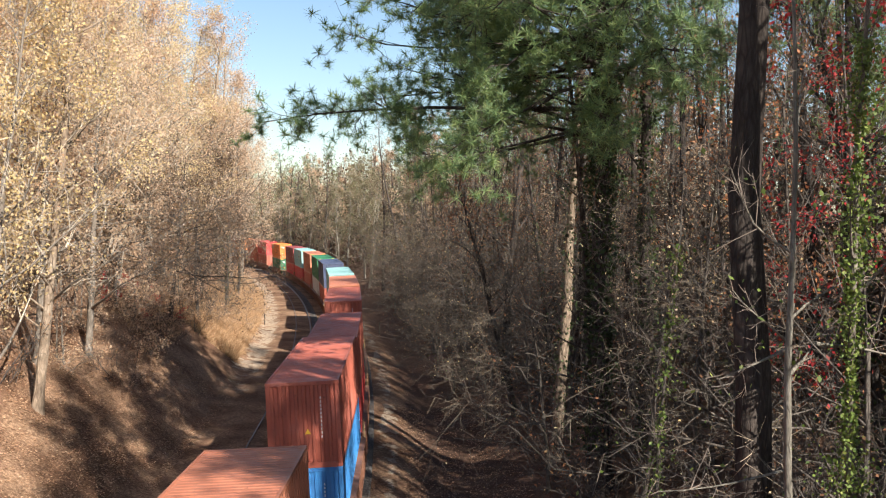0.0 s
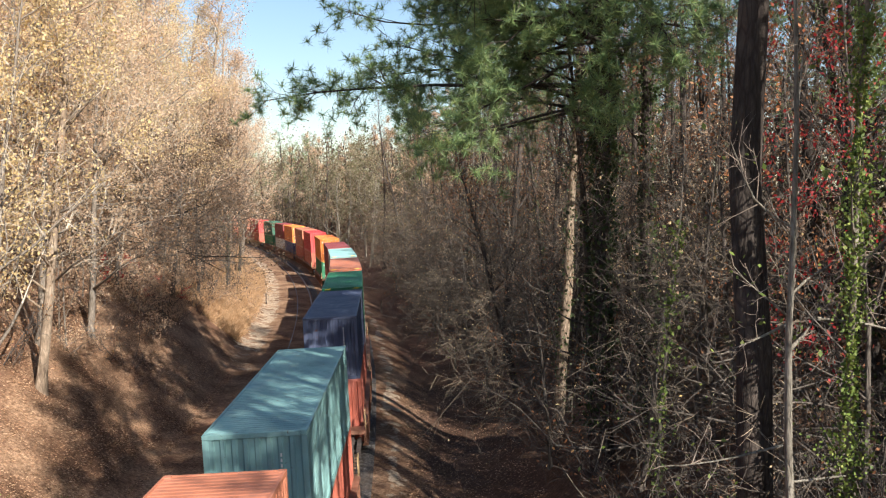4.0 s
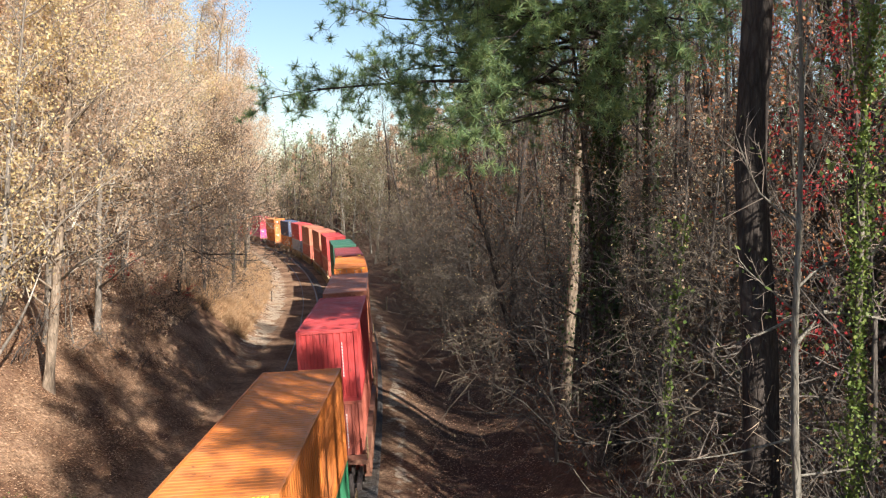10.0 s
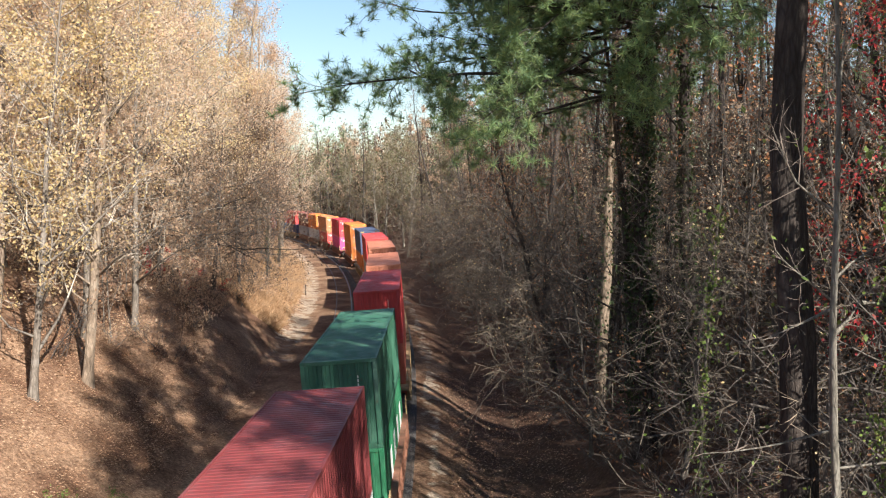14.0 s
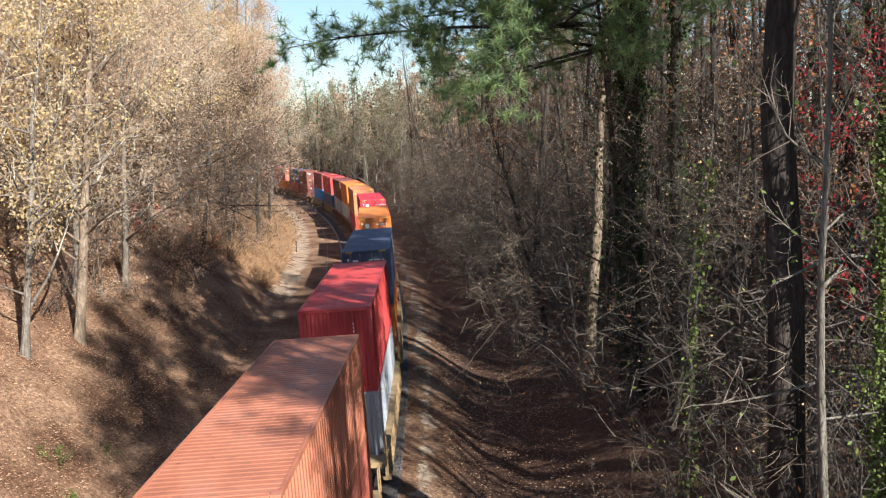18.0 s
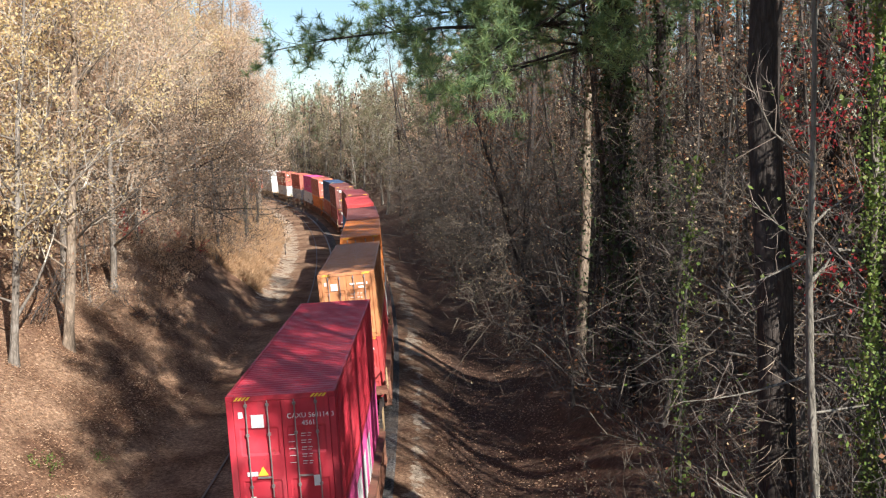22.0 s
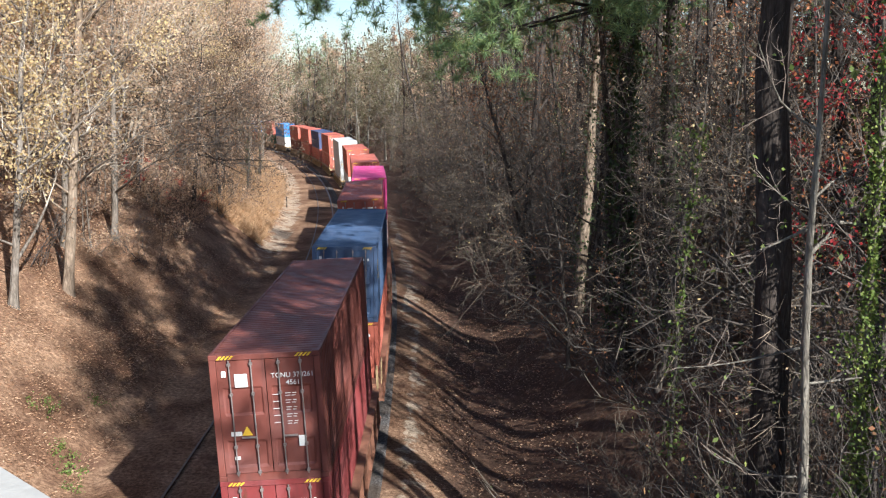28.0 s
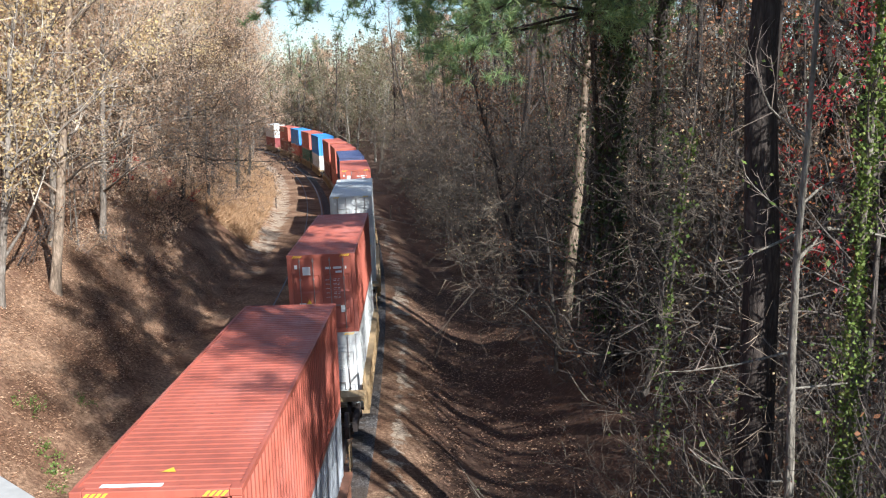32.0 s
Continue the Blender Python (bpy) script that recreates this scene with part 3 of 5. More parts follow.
# ---- well cars ----
def well_car(body, label):
    """One unit of an articulated well car: sills, bulkhead platforms, one truck at its near end. Origin on the rail at the unit's middle."""
    root = new("well_car")
    for sx in (-1, 1):
        bm = boxes((sx * 1.30 - 0.06, sx * 1.30 + 0.06, -6.3, 6.3, 0.32, 1.15), (sx * 1.32 - 0.12, sx * 1.32 + 0.12, -6.3, 6.3, 1.152, 1.28), (sx * 1.30 - 0.14, sx * 1.30 + 0.14, -6.3, 6.3, 0.2, 0.318))
        part("side_sill", bm, body, root)
        for y in np.linspace(-5.6, 5.6, 9):
            part_of("stiffener", shared(("stiffener", body.name), lambda: boxes((-0.05, 0.05, -0.05, 0.05, 0.32, 1.15))), body, root).location = (sx * 1.41, y, 0)
    part("well_floor", boxes((-1.2, 1.2, -6.2, 6.2, 0.22, 0.32)), GRIME, root)
    for sy in (-1, 1):
        bm = boxes((-1.35, 1.35, sy * 6.75 - 0.4, sy * 6.75 + 0.4, 0.95, 1.12), (-0.35, 0.35, sy * 7.15 - 0.9, sy * 7.15 + 0.9, 0.6, 0.945))
        part("end_platform", bm, body, root)
        for sx in (-1, 1):
            part("handrail", boxes((sx * 1.36 - 0.02, sx * 1.36 + 0.02, sy * 7.0 - 0.02, sy * 7.0 + 0.02, 1.12, 1.95), (sx * 1.36 - 0.02, sx * 1.36 + 0.02, sy * 6.5 - 0.02, sy * 6.5 + 0.02, 1.12, 1.95),
                                   (sx * 1.36 - 0.02, sx * 1.36 + 0.02, sy * 6.75 - 0.27, sy * 6.75 + 0.27, 1.93, 1.97)), CAR_YELLOW, root)
    truck = part("truck", boxes((-0.3, 0.3, -7.95, -6.85, 0.35, 0.6), (-1.12, -0.95, -8.5, -6.3, 0.32, 0.62), (0.95, 1.12, -8.5, -6.3, 0.32, 0.62)), GRIME, root)
    for y in (-8.25, -6.55):
        bm = bmesh.new()
        for x in (-0.755, 0.755):
            bmesh.ops.create_cone(bm, cap_ends=True, segments=24, radius1=0.46, radius2=0.46, depth=0.13, matrix=Matrix.Translation((x, 0, 0)) @ Matrix.Rotation(math.pi / 2, 4, "Y"))
        bmesh.ops.create_cone(bm, cap_ends=True, segments=12, radius1=0.09, radius2=0.09, depth=2.0, matrix=Matrix.Rotation(math.pi / 2, 4, "Y"))
        part("wheelset", bm, GRIME, truck).location = (0, y, 0.46)
    return tagged(root, label, "railway wagon", "well cars of the train")


# upper colour, lower colour, doors towards the camera, both tall
STACKS = [
    (9.9, "rust", "brick", 0, 1), (31.0, "brick", "sky", 0, 1), (44.6, "brick", "red", 0, 0), (61.3, "brick", "sage", 0, 1), (75.9, "rust", "sky", 0, 1),
    (91.2, "teal", "brick", 0, 1), (112.0, "slate", "brick", 0, 1), (125.8, "green", "white", 1, 1), (141.0, "rust", "brick", 1, 1), (156.4, "teal", "red", 1, 1),
    (170.1, "maroon", "red", 0, 1), (190.9, "orange", "green", 1, 1), (211.4, "red", "brick", 0, 1), (225.9, "rust", "brick", 0, 1), (242.8, "orange", "navy", 1, 1),
    (257.0, "maroon", "white", 1, 1), (273.3, "sage", "green", 0, 1), (293.1, "red", "brick", 0, 1), (309.3, "rust", "brick", 0, 1), (327.7, "rust", "brick", 0, 1),
    (344.4, "red", "grey", 0, 1), (361.1, "slate", "orange", 1, 1), (382.2, "orange", "orange", 1, 1), (403.8, "crimson", "magenta", 1, 1), (423.3, "amber", "red", 1, 1),
    (439.1, "orange", "white", 1, 1), (453.0, "brown", "grey", 0, 1), (469.9, "red", "navy", 0, 1), (486.8, "maroon", "sky", 2, 1), (507.8, "brown", "maroon", 1, 1),
    (522.6, "blue", "brick", 1, 1), (539.4, "brick", "orange", 1, 1), (553.4, "magenta", "white", 2, 1), (570.3, "brick", "grey", 2, 1), (590.9, "brick", "white", 1, 1),
    (611.7, "white", "white", 1, 1), (632.5, "brick", "brick", 1, 1), (649.5, "navy", "brick", 0, 1), (666.0, "brick", "brick", 0, 1), (682.0, "brick", "brown", 0, 1),
    (702.5, "sky", "white", 0, 1), (719.0, "brick", "sage", 0, 1), (735.5, "sky", "brick", 0, 1), (752.0, "brick", "brown", 0, 1), (772.0, "white", "maroon", 0, 1)]
SPEED = 17.43
STACKS = [(s - 17.2 * i, *r) for i, (s, *r) in ((2, (9.9 + 0.3, "maroon", "brick", 0, 1)), (1, (9.9 + 0.2, "orange", "red", 0, 1)))] + STACKS
RIDERS = []
# cars that rock back from the lean of the curve, in degrees
ROCK = {486.8: 3.3, 522.6: 3.3, 403.8: 1.8, 553.4: 2.8, 570.3: 1.0}
CODES = {507.8: ("TCNU 370261", "4561"), 125.8: ("UACU 591188 8", "4561"), 403.8: ("CAXU 568114 3", "4561")}
made, wagons = {}, {}


def get_container(colour, doors, h, what, code=()):
    k = (colour, doors, h, code)
    end = "with barred doors" if doors == 1 else "with ribbed end"
    lab = WORDS.get(colour, colour) + " steel shipping container " + end + " " + what
    if k in made:
        return tagged(copy_thing(made[k], Matrix()), lab)
    made[k] = container(colour, doors, h, lab, code)
    return made[k]


for s0, up, low, doors, tall in STACKS:
    hl = TALL if tall else STD
    a = get_container(low, doors, hl, "in a well car")
    b = get_container(up, doors, TALL, "stacked on top", CODES.get(s0, ()))
    tan = (s0 > 280 and s0 < 372) or 455 < s0 < 500 or s0 > 585
    if tan in wagons:
        car = copy_thing(wagons[tan], Matrix())
    else:
        car = wagons[tan] = well_car(CAR_YELLOW if tan else CAR_PAINT, ("dull yellow" if tan else "rust-brown") + " articulated well car carrying two stacked containers")
    rock = ROCK.get(s0, 0.0)
    RIDERS += [(car, s0 + 6.1, 0.0, rock), (a, s0 + 6.1, 0.34, rock), (b, s0 + 6.1, 0.345 + hl, rock)]

# ---- trees ----
def unit(v):
    return v / (np.linalg.norm(v, axis=-1, keepdims=True) + 1e-9)


def grow(rng, p, d, length, r, n, up=0.12, wob=0.18):
    """A crooked limb of n pieces: its points and radii."""
    pts, rad = [p], [r]
    for i in range(n):
        d = unit(d + rng.normal(size=3) * wob + np.array([0, 0, up]))
        p = p + d * length / n
        pts.append(p)
        rad.append(r * (1 - 0.85 * (i + 1) / n))
    return np.array(pts), np.array(rad)


def along(pts, g):
    k = min(int(g * (len(pts) - 1)), len(pts) - 2)
    return pts[k] + (pts[k + 1] - pts[k]) * (g * (len(pts) - 1) - k), unit(pts[k + 1] - pts[k]), k


def branch_out(rng, pts, rad, ln, sub, twigs, S, T, lo=0.25, wide=0.75, twig_len=(0.35, 0.7)):
    """Side shoots and twigs on one limb."""
    for q in range(sub):
        sp, sd, k = along(pts, rng.uniform(lo, 1.0))
        sl = ln * rng.uniform(0.22, 0.48)
        sp_pts, sr = grow(rng, sp, unit(sd + rng.normal(size=3) * wide), sl, max(0.010, rad[k] * 0.5), 2, 0.08, 0.25)
        S += [(sp_pts[m], sp_pts[m + 1], sr[m], max(sr[m + 1], 0.005)) for m in range(2)]
        for w in range(twigs):
            wp, wd, m = along(sp_pts, rng.uniform(0.2, 1.0))
            T.append((wp, wp + unit(wd + rng.normal(size=3) * 0.8) * sl * rng.uniform(*twig_len)))


def limb_tree(rng, h, r, start, limbs, reach, sub, twigs, rise=0.5, lean=0.02):
    """Trunk points and radii, limb pieces, shoots and twigs."""
    tp, td = [np.zeros(3)], np.array([rng.normal() * lean, rng.normal() * lean, 1.0])
    n = 9
    for i in range(n):
        td = unit(td + rng.normal(size=3) * 0.035 + np.array([0, 0, 0.05]))
        tp.append(tp[-1] + td * h / n)
    tp = np.array(tp)
    tr = r * np.linspace(1, 0.12, n + 1) ** 0.85
    L, S, T = [], [], []
    for i in range(limbs):
        f = start + (1 - start) * (i + rng.uniform()) / limbs
        p, _, j = along(tp, min(f, 0.995))
        az = rng.uniform(0, 2 * np.pi)
        el = rise + 0.5 * f + rng.normal() * 0.2
        ln = reach * (1.15 - 0.75 * f) * rng.uniform(0.6, 1.2)
        pts, rad = grow(rng, p, np.array([np.cos(az) * np.cos(el), np.sin(az) * np.cos(el), np.sin(el)]), ln, min(tr[j] * 0.5, 0.014 + ln * 0.0095), 4)
        L += [(pts[k], pts[k + 1], rad[k], rad[k + 1]) for k in range(4)]
        branch_out(rng, pts, rad, ln, sub, twigs, S, T)
    return tp, tr, L, S, T


def trunk_arrays(rng, tp, tr, k=9, flare=1.6):
    """A round, slightly knobbly trunk with a flared foot, sunk into the soil."""
    d = tp[1:2] - tp[:1]
    pts = np.vstack([tp[:1] - [0, 0, 0.6], tp[:1] + d * 0.10, tp[:1] + d * 0.35, tp[1:]])
    rad = np.concatenate([[tr[0] * flare], [tr[0] * 1.25], [tr[0] * 1.02], tr[1:]])
    ang = np.arange(k) * 2 * np.pi / k
    v = [np.stack([p[0] + r * (1 + rng.normal(size=k) * 0.07) * np.cos(ang), p[1] + r * (1 + rng.normal(size=k) * 0.07) * np.sin(ang), np.full(k, p[2])], -1) for p, r in zip(pts, rad)]
    i = np.arange(k)
    q = np.stack([i, (i + 1) % k, (i + 1) % k + k, i + k], 1)
    return np.concatenate(v), np.concatenate([q + j * k for j in range(len(pts) - 1)])


def seg_arrays(segs, k):
    return tubes(np.array([s[0] for s in segs]), np.array([s[1] for s in segs]), [s[2] for s in segs], [s[3] for s in segs], k)


def ribbons(rng, T, w):
    a, b = np.array([t[0] for t in T]), np.array([t[1] for t in T])
    ln = np.linalg.norm(b - a, axis=1, keepdims=True)
    e = unit(np.cross(b - a, rng.normal(size=a.shape))) * w
    sag = unit(np.cross(b - a, rng.normal(size=a.shape))) * ln * rng.uniform(0.0, 0.22, ln.shape)
    m1, m2 = a + (b - a) * 0.36 + sag, a + (b - a) * 0.72 + sag * rng.uniform(0.2, 1.1, ln.shape)
    v = np.stack([a - e, a + e, m1 - e * 0.8, m1 + e * 0.8, m2 - e * 0.6, m2 + e * 0.6, b - e * 0.3, b + e * 0.3], 1)
    q = np.array([[0, 1, 3, 2], [2, 3, 5, 4], [4, 5, 7, 6]])
    return v.reshape(-1, 3), (q[None] + (np.arange(len(a)) * 8)[:, None, None]).reshape(-1, 4)


def joined(name, pieces, mats, smooth=False):
    """One mesh out of several (vertices, quads), each with its own material."""
    vs, fs, mi, n = [], [], [], 0
    for i, (v, f) in enumerate(pieces):
        vs.append(v)
        fs.append(f + n)
        mi.append(np.full(len(f), i, np.int32))
        n += len(v)
    me = mesh_np(name, np.concatenate(vs), np.concatenate(fs), smooth)
    for m in mats:
        me.materials.append(m)
    me.polygons.foreach_set("material_index", np.concatenate(mi))
    return me


def leaf_places(rng, T, n, scatter_by, sprays=1.0):
    """Spots along the twigs; with few sprays the leaves gather on some shoots only."""
    if sprays < 1:
        shoots = rng.permutation(len(T) // 6)[:max(4, int(sprays * len(T) / 6))]
        T = [T[6 * k + j] for k in shoots for j in range(6)]
    a, b = np.array([t[0] for t in T]), np.array([t[1] for t in T])
    pick = rng.integers(0, len(T), n)
    f = rng.uniform(size=(n, 1))
    return a[pick] * (1 - f) + b[pick] * f + rng.normal(size=(n, 3)) * scatter_by


def wood_part(root, rng, tp, tr, L, barkm, k=9):
    tv, tf = trunk_arrays(rng, tp, tr, k)
    lv, lf = seg_arrays(L, 5)
    return part_of("trunk", joined("trunk", [(tv, tf), (lv, lf)], [barkm, barkm], True), None, root)


def crown_part(root, rng, S, T, leaves, size, leaf, twigm, width=0.0065, scatter_by=0.22, name="crown"):
    pieces, mats = [seg_arrays(S, 3), ribbons(rng, T, width)], [twigm, twigm]
    if leaves:
        pieces.append(leaves_np(rng, leaf_places(rng, T, leaves, scatter_by * (0.7 if leaf is LEAF_RED else 1), 0.2 if leaf is LEAF_RED else 1.0), size, 0.5))
        mats.append(leaf)
    return tagged(part_of(name, joined(name, pieces, mats), None, root), kind="stuff")


def broadleaf(seed, name, h, r, start, limbs, reach, sub, twigs, leaves, size, leaf, barkm, twigm, label, cat="tree", rise=0.5, lean=0.02, ivy=0):
    rng = np.random.default_rng(seed)
    tp, tr, L, S, T = limb_tree(rng, h, r, start, limbs, reach, sub, twigs, rise, lean)
    root = new(name)
    wood_part(root, rng, tp, tr, L, barkm)
    crown_part(root, rng, S, T, leaves, size, leaf, twigm)
    if ivy:
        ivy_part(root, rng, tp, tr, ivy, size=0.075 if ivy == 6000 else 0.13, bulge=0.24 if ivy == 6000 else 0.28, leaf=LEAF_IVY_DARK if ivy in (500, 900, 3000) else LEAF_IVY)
    return tagged(root, label, cat)


def ivy_part(root, rng, tp, tr, n, lo=0.02, hi=0.75, bulge=0.28, size=0.13, leaf=None):
    """Ivy leaves clothing a trunk."""
    g = rng.uniform(lo, hi, n)
    c = np.array([along(tp, u)[0] for u in g])
    lump = 0.55 + 0.5 * np.sin(g * 37) * np.sin(g * 11 + 1) + 0.3 * np.sin(g * 83 + 2)
    az = rng.uniform(0, 2 * np.pi, n)
    rr = np.interp(g, np.linspace(0, 1, len(tr)), tr) + np.abs(rng.normal(size=n)) * bulge * lump
    c = c + np.stack([np.cos(az) * rr, np.sin(az) * rr, rng.normal(size=n) * 0.1], -1)
    v, f = leaves_np(rng, c, size, 0.9, 0.85)
    return tagged(part_of("ivy", mesh_np("ivy", v, f), leaf or LEAF_IVY, root, "glossy green ivy climbing the trunk"), kind="stuff")


def needle_arrays(rng, tips, tuft, density, wide=0.011):
    n = len(tips) * density
    c = np.repeat(tips, density, axis=0)
    d = unit(rng.normal(size=(n, 3)) + np.array([0, 0, 0.35]))
    e = unit(np.cross(d, rng.normal(size=(n, 3)))) * wide
    ln = tuft * rng.uniform(0.55, 1.0, (n, 1))
    v = np.stack([c - e, c + e, c + d * ln + e * 0.3, c + d * ln - e * 0.3], 1).reshape(-1, 3)
    return v, np.arange(n * 4).reshape(-1, 4)


def pine(seed, h, r, start, limbs, reach, label, tuft=0.5, density=14, sub=6, twigs=3):
    """A pine with long limbs that end in tufts of needles."""
    rng = np.random.default_rng(seed)
    tp, tr, L, S, T = limb_tree(rng, h, r, start, limbs, reach, sub, twigs, 0.12, 0.01)
    root = new("pine_tree")
    wood_part(root, rng, tp, tr, L, BARK_PINE, 10)
    tips = np.array([t[1] for t in T])
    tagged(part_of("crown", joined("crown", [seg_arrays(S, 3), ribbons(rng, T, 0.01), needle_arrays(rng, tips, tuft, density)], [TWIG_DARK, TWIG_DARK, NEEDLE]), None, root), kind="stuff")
    return tagged(root, label, "tree")


def shrub(seed, name, h, stems, sub, twigs, leaves, size, leaf, twigm, label, arch=0.0, wide=0.6, twig_wide=0.006):
    """Many thin stems from one root, arching apart."""
    rng = np.random.default_rng(seed)
    root = new(name)
    L, S, T = [], [], []
    for i in range(stems):
        az = rng.uniform(0, 2 * np.pi)
        d = unit(np.array([np.cos(az) * wide, np.sin(az) * wide, 1.0]) * rng.uniform(0.5, 1.0, 3))
        ln = h * rng.uniform(0.55, 1.15)
        pts, rad = grow(rng, rng.normal(size=3) * np.array([0.4, 0.4, 0]) - [0, 0, 0.2], d, ln, rng.uniform(0.012, 0.032), 5, -arch, 0.2)
        L += [(pts[k], pts[k + 1], rad[k], max(rad[k + 1], 0.006)) for k in range(5)]
        branch_out(rng, pts, rad, ln, sub, twigs, S, T, 0.2, 0.8)
    v, f = seg_arrays(L, 4)
    tagged(part_of("stem_clump", mesh_np("stem_clump", v, f), twigm, root), kind="stuff")
    crown_part(root, rng, S, T, leaves, size, leaf, twigm, twig_wide, 0.15, "crown")
    return tagged(root, label, "shrub")


def set_at(ob, x, y, turn=0.0, scale=1.0, tilt=(0, 0)):
    ob.matrix_basis = pose(x, y, hz(x, y) - 0.05, tilt[0], tilt[1], turn) @ Matrix.Scale(scale, 4)
    return ob


used = set()


def plant(proto, x, y, turn, scale, group="", tilt=(0, 0)):
    ob = proto if proto not in used else copy_thing(proto, Matrix())
    used.add(proto)
    set_at(ob, x, y, turn, scale, tilt)
    return tagged(ob, group=group)


GOLD_LAB = "tall slender autumn tree with thinning golden leaves"
TAN_LAB = "tall half-bare autumn tree with tan and russet leaves"
BARE_LAB = "dark bare-branched woodland tree with sparse brown leaves"
golds = [broadleaf(11 + i, "autumn_tree", h, r, st, 26, 6.8, 7, 6, int(nl * 1.9), 0.145, lf, bk, TWIG_PALE, lab, rise=0.35)
         for i, (h, r, st, nl, lf, bk, lab) in enumerate((
             (23, 0.24, 0.15, 5200, LEAF_GOLD, BARK_TAN, GOLD_LAB), (20, 0.20, 0.13, 4800, LEAF_TAN, BARK_GREY, TAN_LAB), (23, 0.26, 0.16, 5000, LEAF_TAN, BARK_TAN, TAN_LAB),
             (18, 0.17, 0.10, 4600, LEAF_GOLD, BARK_GREY, GOLD_LAB)))]
far_trees = [broadleaf(21 + i, "autumn_tree", h, 0.2, 0.12, 14, 5.5, 5, 3, 1700, 0.34, lf, bk, TWIG, lab)
             for i, (h, lf, bk, lab) in enumerate(((21, LEAF_TAN, BARK_TAN, TAN_LAB), (19, LEAF_GOLD, BARK_GREY, GOLD_LAB), (20, LEAF_RUSSET, BARK_DARK, BARE_LAB)))]
bend_trees = [broadleaf(25 + i, "autumn_tree", h, 0.19, 0.1, 18, 5.5, 6, 4, 3200, 0.24, LEAF_FAR, BARK_PALE, TWIG_PALE, "pale half-bare tree at the far bend") for i, h in enumerate((20, 17))]
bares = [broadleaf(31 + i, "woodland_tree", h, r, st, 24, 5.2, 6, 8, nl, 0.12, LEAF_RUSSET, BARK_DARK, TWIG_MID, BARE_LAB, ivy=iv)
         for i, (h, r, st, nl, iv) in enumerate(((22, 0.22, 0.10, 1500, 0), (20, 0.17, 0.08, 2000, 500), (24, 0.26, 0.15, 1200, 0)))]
poles = [broadleaf(41 + i, "sapling", h, r, 0.12, 13, 2.6, 5, 5, nl, 0.15, lf, bk, tw, lab, "sapling")
         for i, (h, r, nl, lf, bk, tw, lab) in enumerate((
             (11, 0.06, 700, LEAF_TAN, BARK_GREY, TWIG, "thin grey sapling with a few tan leaves"), (13, 0.08, 500, LEAF_RUSSET, BARK_GREY, TWIG, "thin bare sapling in the undergrowth")))]
pines = [pine(51, 26, 0.3, 0.4, 24, 5.0, "tall green pine standing among bare trees", 0.55, 9)]
tall_pines = [pine(52 + i, 32, r, st, 26, 5.5, "very tall dark pine with a high crown", 0.5, 14, 7, 5) for i, (st, r) in enumerate(((0.62, 0.32), (0.50, 0.32), (0.80, 0.41)))]
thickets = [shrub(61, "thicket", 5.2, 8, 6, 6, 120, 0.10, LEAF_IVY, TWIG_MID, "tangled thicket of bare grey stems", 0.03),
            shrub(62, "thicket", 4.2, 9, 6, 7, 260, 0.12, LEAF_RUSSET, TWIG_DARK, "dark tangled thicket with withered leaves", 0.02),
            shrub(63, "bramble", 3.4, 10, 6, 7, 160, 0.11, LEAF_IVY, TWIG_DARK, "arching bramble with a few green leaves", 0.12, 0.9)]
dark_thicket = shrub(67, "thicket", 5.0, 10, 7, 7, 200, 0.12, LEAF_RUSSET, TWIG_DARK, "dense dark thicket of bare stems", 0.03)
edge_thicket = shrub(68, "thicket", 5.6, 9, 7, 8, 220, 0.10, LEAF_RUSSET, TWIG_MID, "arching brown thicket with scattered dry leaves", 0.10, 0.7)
bank_shrub = shrub(64, "shrub", 2.6, 9, 6, 6, 900, 0.15, LEAF_TAN, TWIG, "low shrub with dry tan leaves on the bank", 0.05, 0.9)
straw_shrub = shrub(65, "shrub", 2.0, 14, 6, 7, 1100, 0.13, STRAW, TWIG, "straw-coloured dry bush on the cutting slope", 0.06, 1.0)
red_shrub = shrub(66, "shrub", 3.6, 8, 6, 6, 700, 0.17, LEAF_RED, TWIG_DARK, "small shrub with deep red autumn leaves", 0.03, 0.8)
young_gold = broadleaf(71, "young_tree", 7.5, 0.07, 0.1, 14, 3.0, 5, 5, 1100, 0.19, LEAF_TAN, BARK_GREY, TWIG, "young tree with pale tan leaves")
rng = np.random.default_rng(5)


def scatter(s0, s1, o0, o1, gap, protos, weights, lo, hi, group, skip=None, tries=1800):
    """Plants strewn over a stretch of bank, no two closer than gap."""
    got = []
    for _ in range(tries):
        s, o = rng.uniform(s0, s1), rng.uniform(o0, o1)
        x, y, a = beside(s, o)
        if any((x - u) ** 2 + (y - v) ** 2 < gap * gap for u, v in got) or (skip and skip(x, y)):
            continue
        got.append((x, y))
        plant(protos[rng.choice(len(protos), p=weights)], x, y, rng.uniform(0, 360), rng.uniform(lo, hi), group, (rng.normal() * 2, rng.normal() * 2))
    return len(got)


LEFT, RIGHT = "trees on the sunny bank", "trees in the shaded wood"
near_left = ((-16.0, 40.0, 0), (-16.4, 35.6, 3), (-17.6, 44.0, 1), (-19.0, 38.0, 2), (-17.5, 50.5, 1))
for x, y, i in near_left:
    plant(golds[i], x, y, 40 * i, 0.95, LEFT, (0, 4))


def clear_left(x, y):
    return any((x - u) ** 2 + (y - v) ** 2 < 9 for u, v, _ in near_left)


def clear_oaks(x, y):
    s, o = (float(v[0]) for v in track_offset(np.array([x]), np.array([y])))
    return clear_left(x, y) or (54 < s < 98 and o > -16.5)


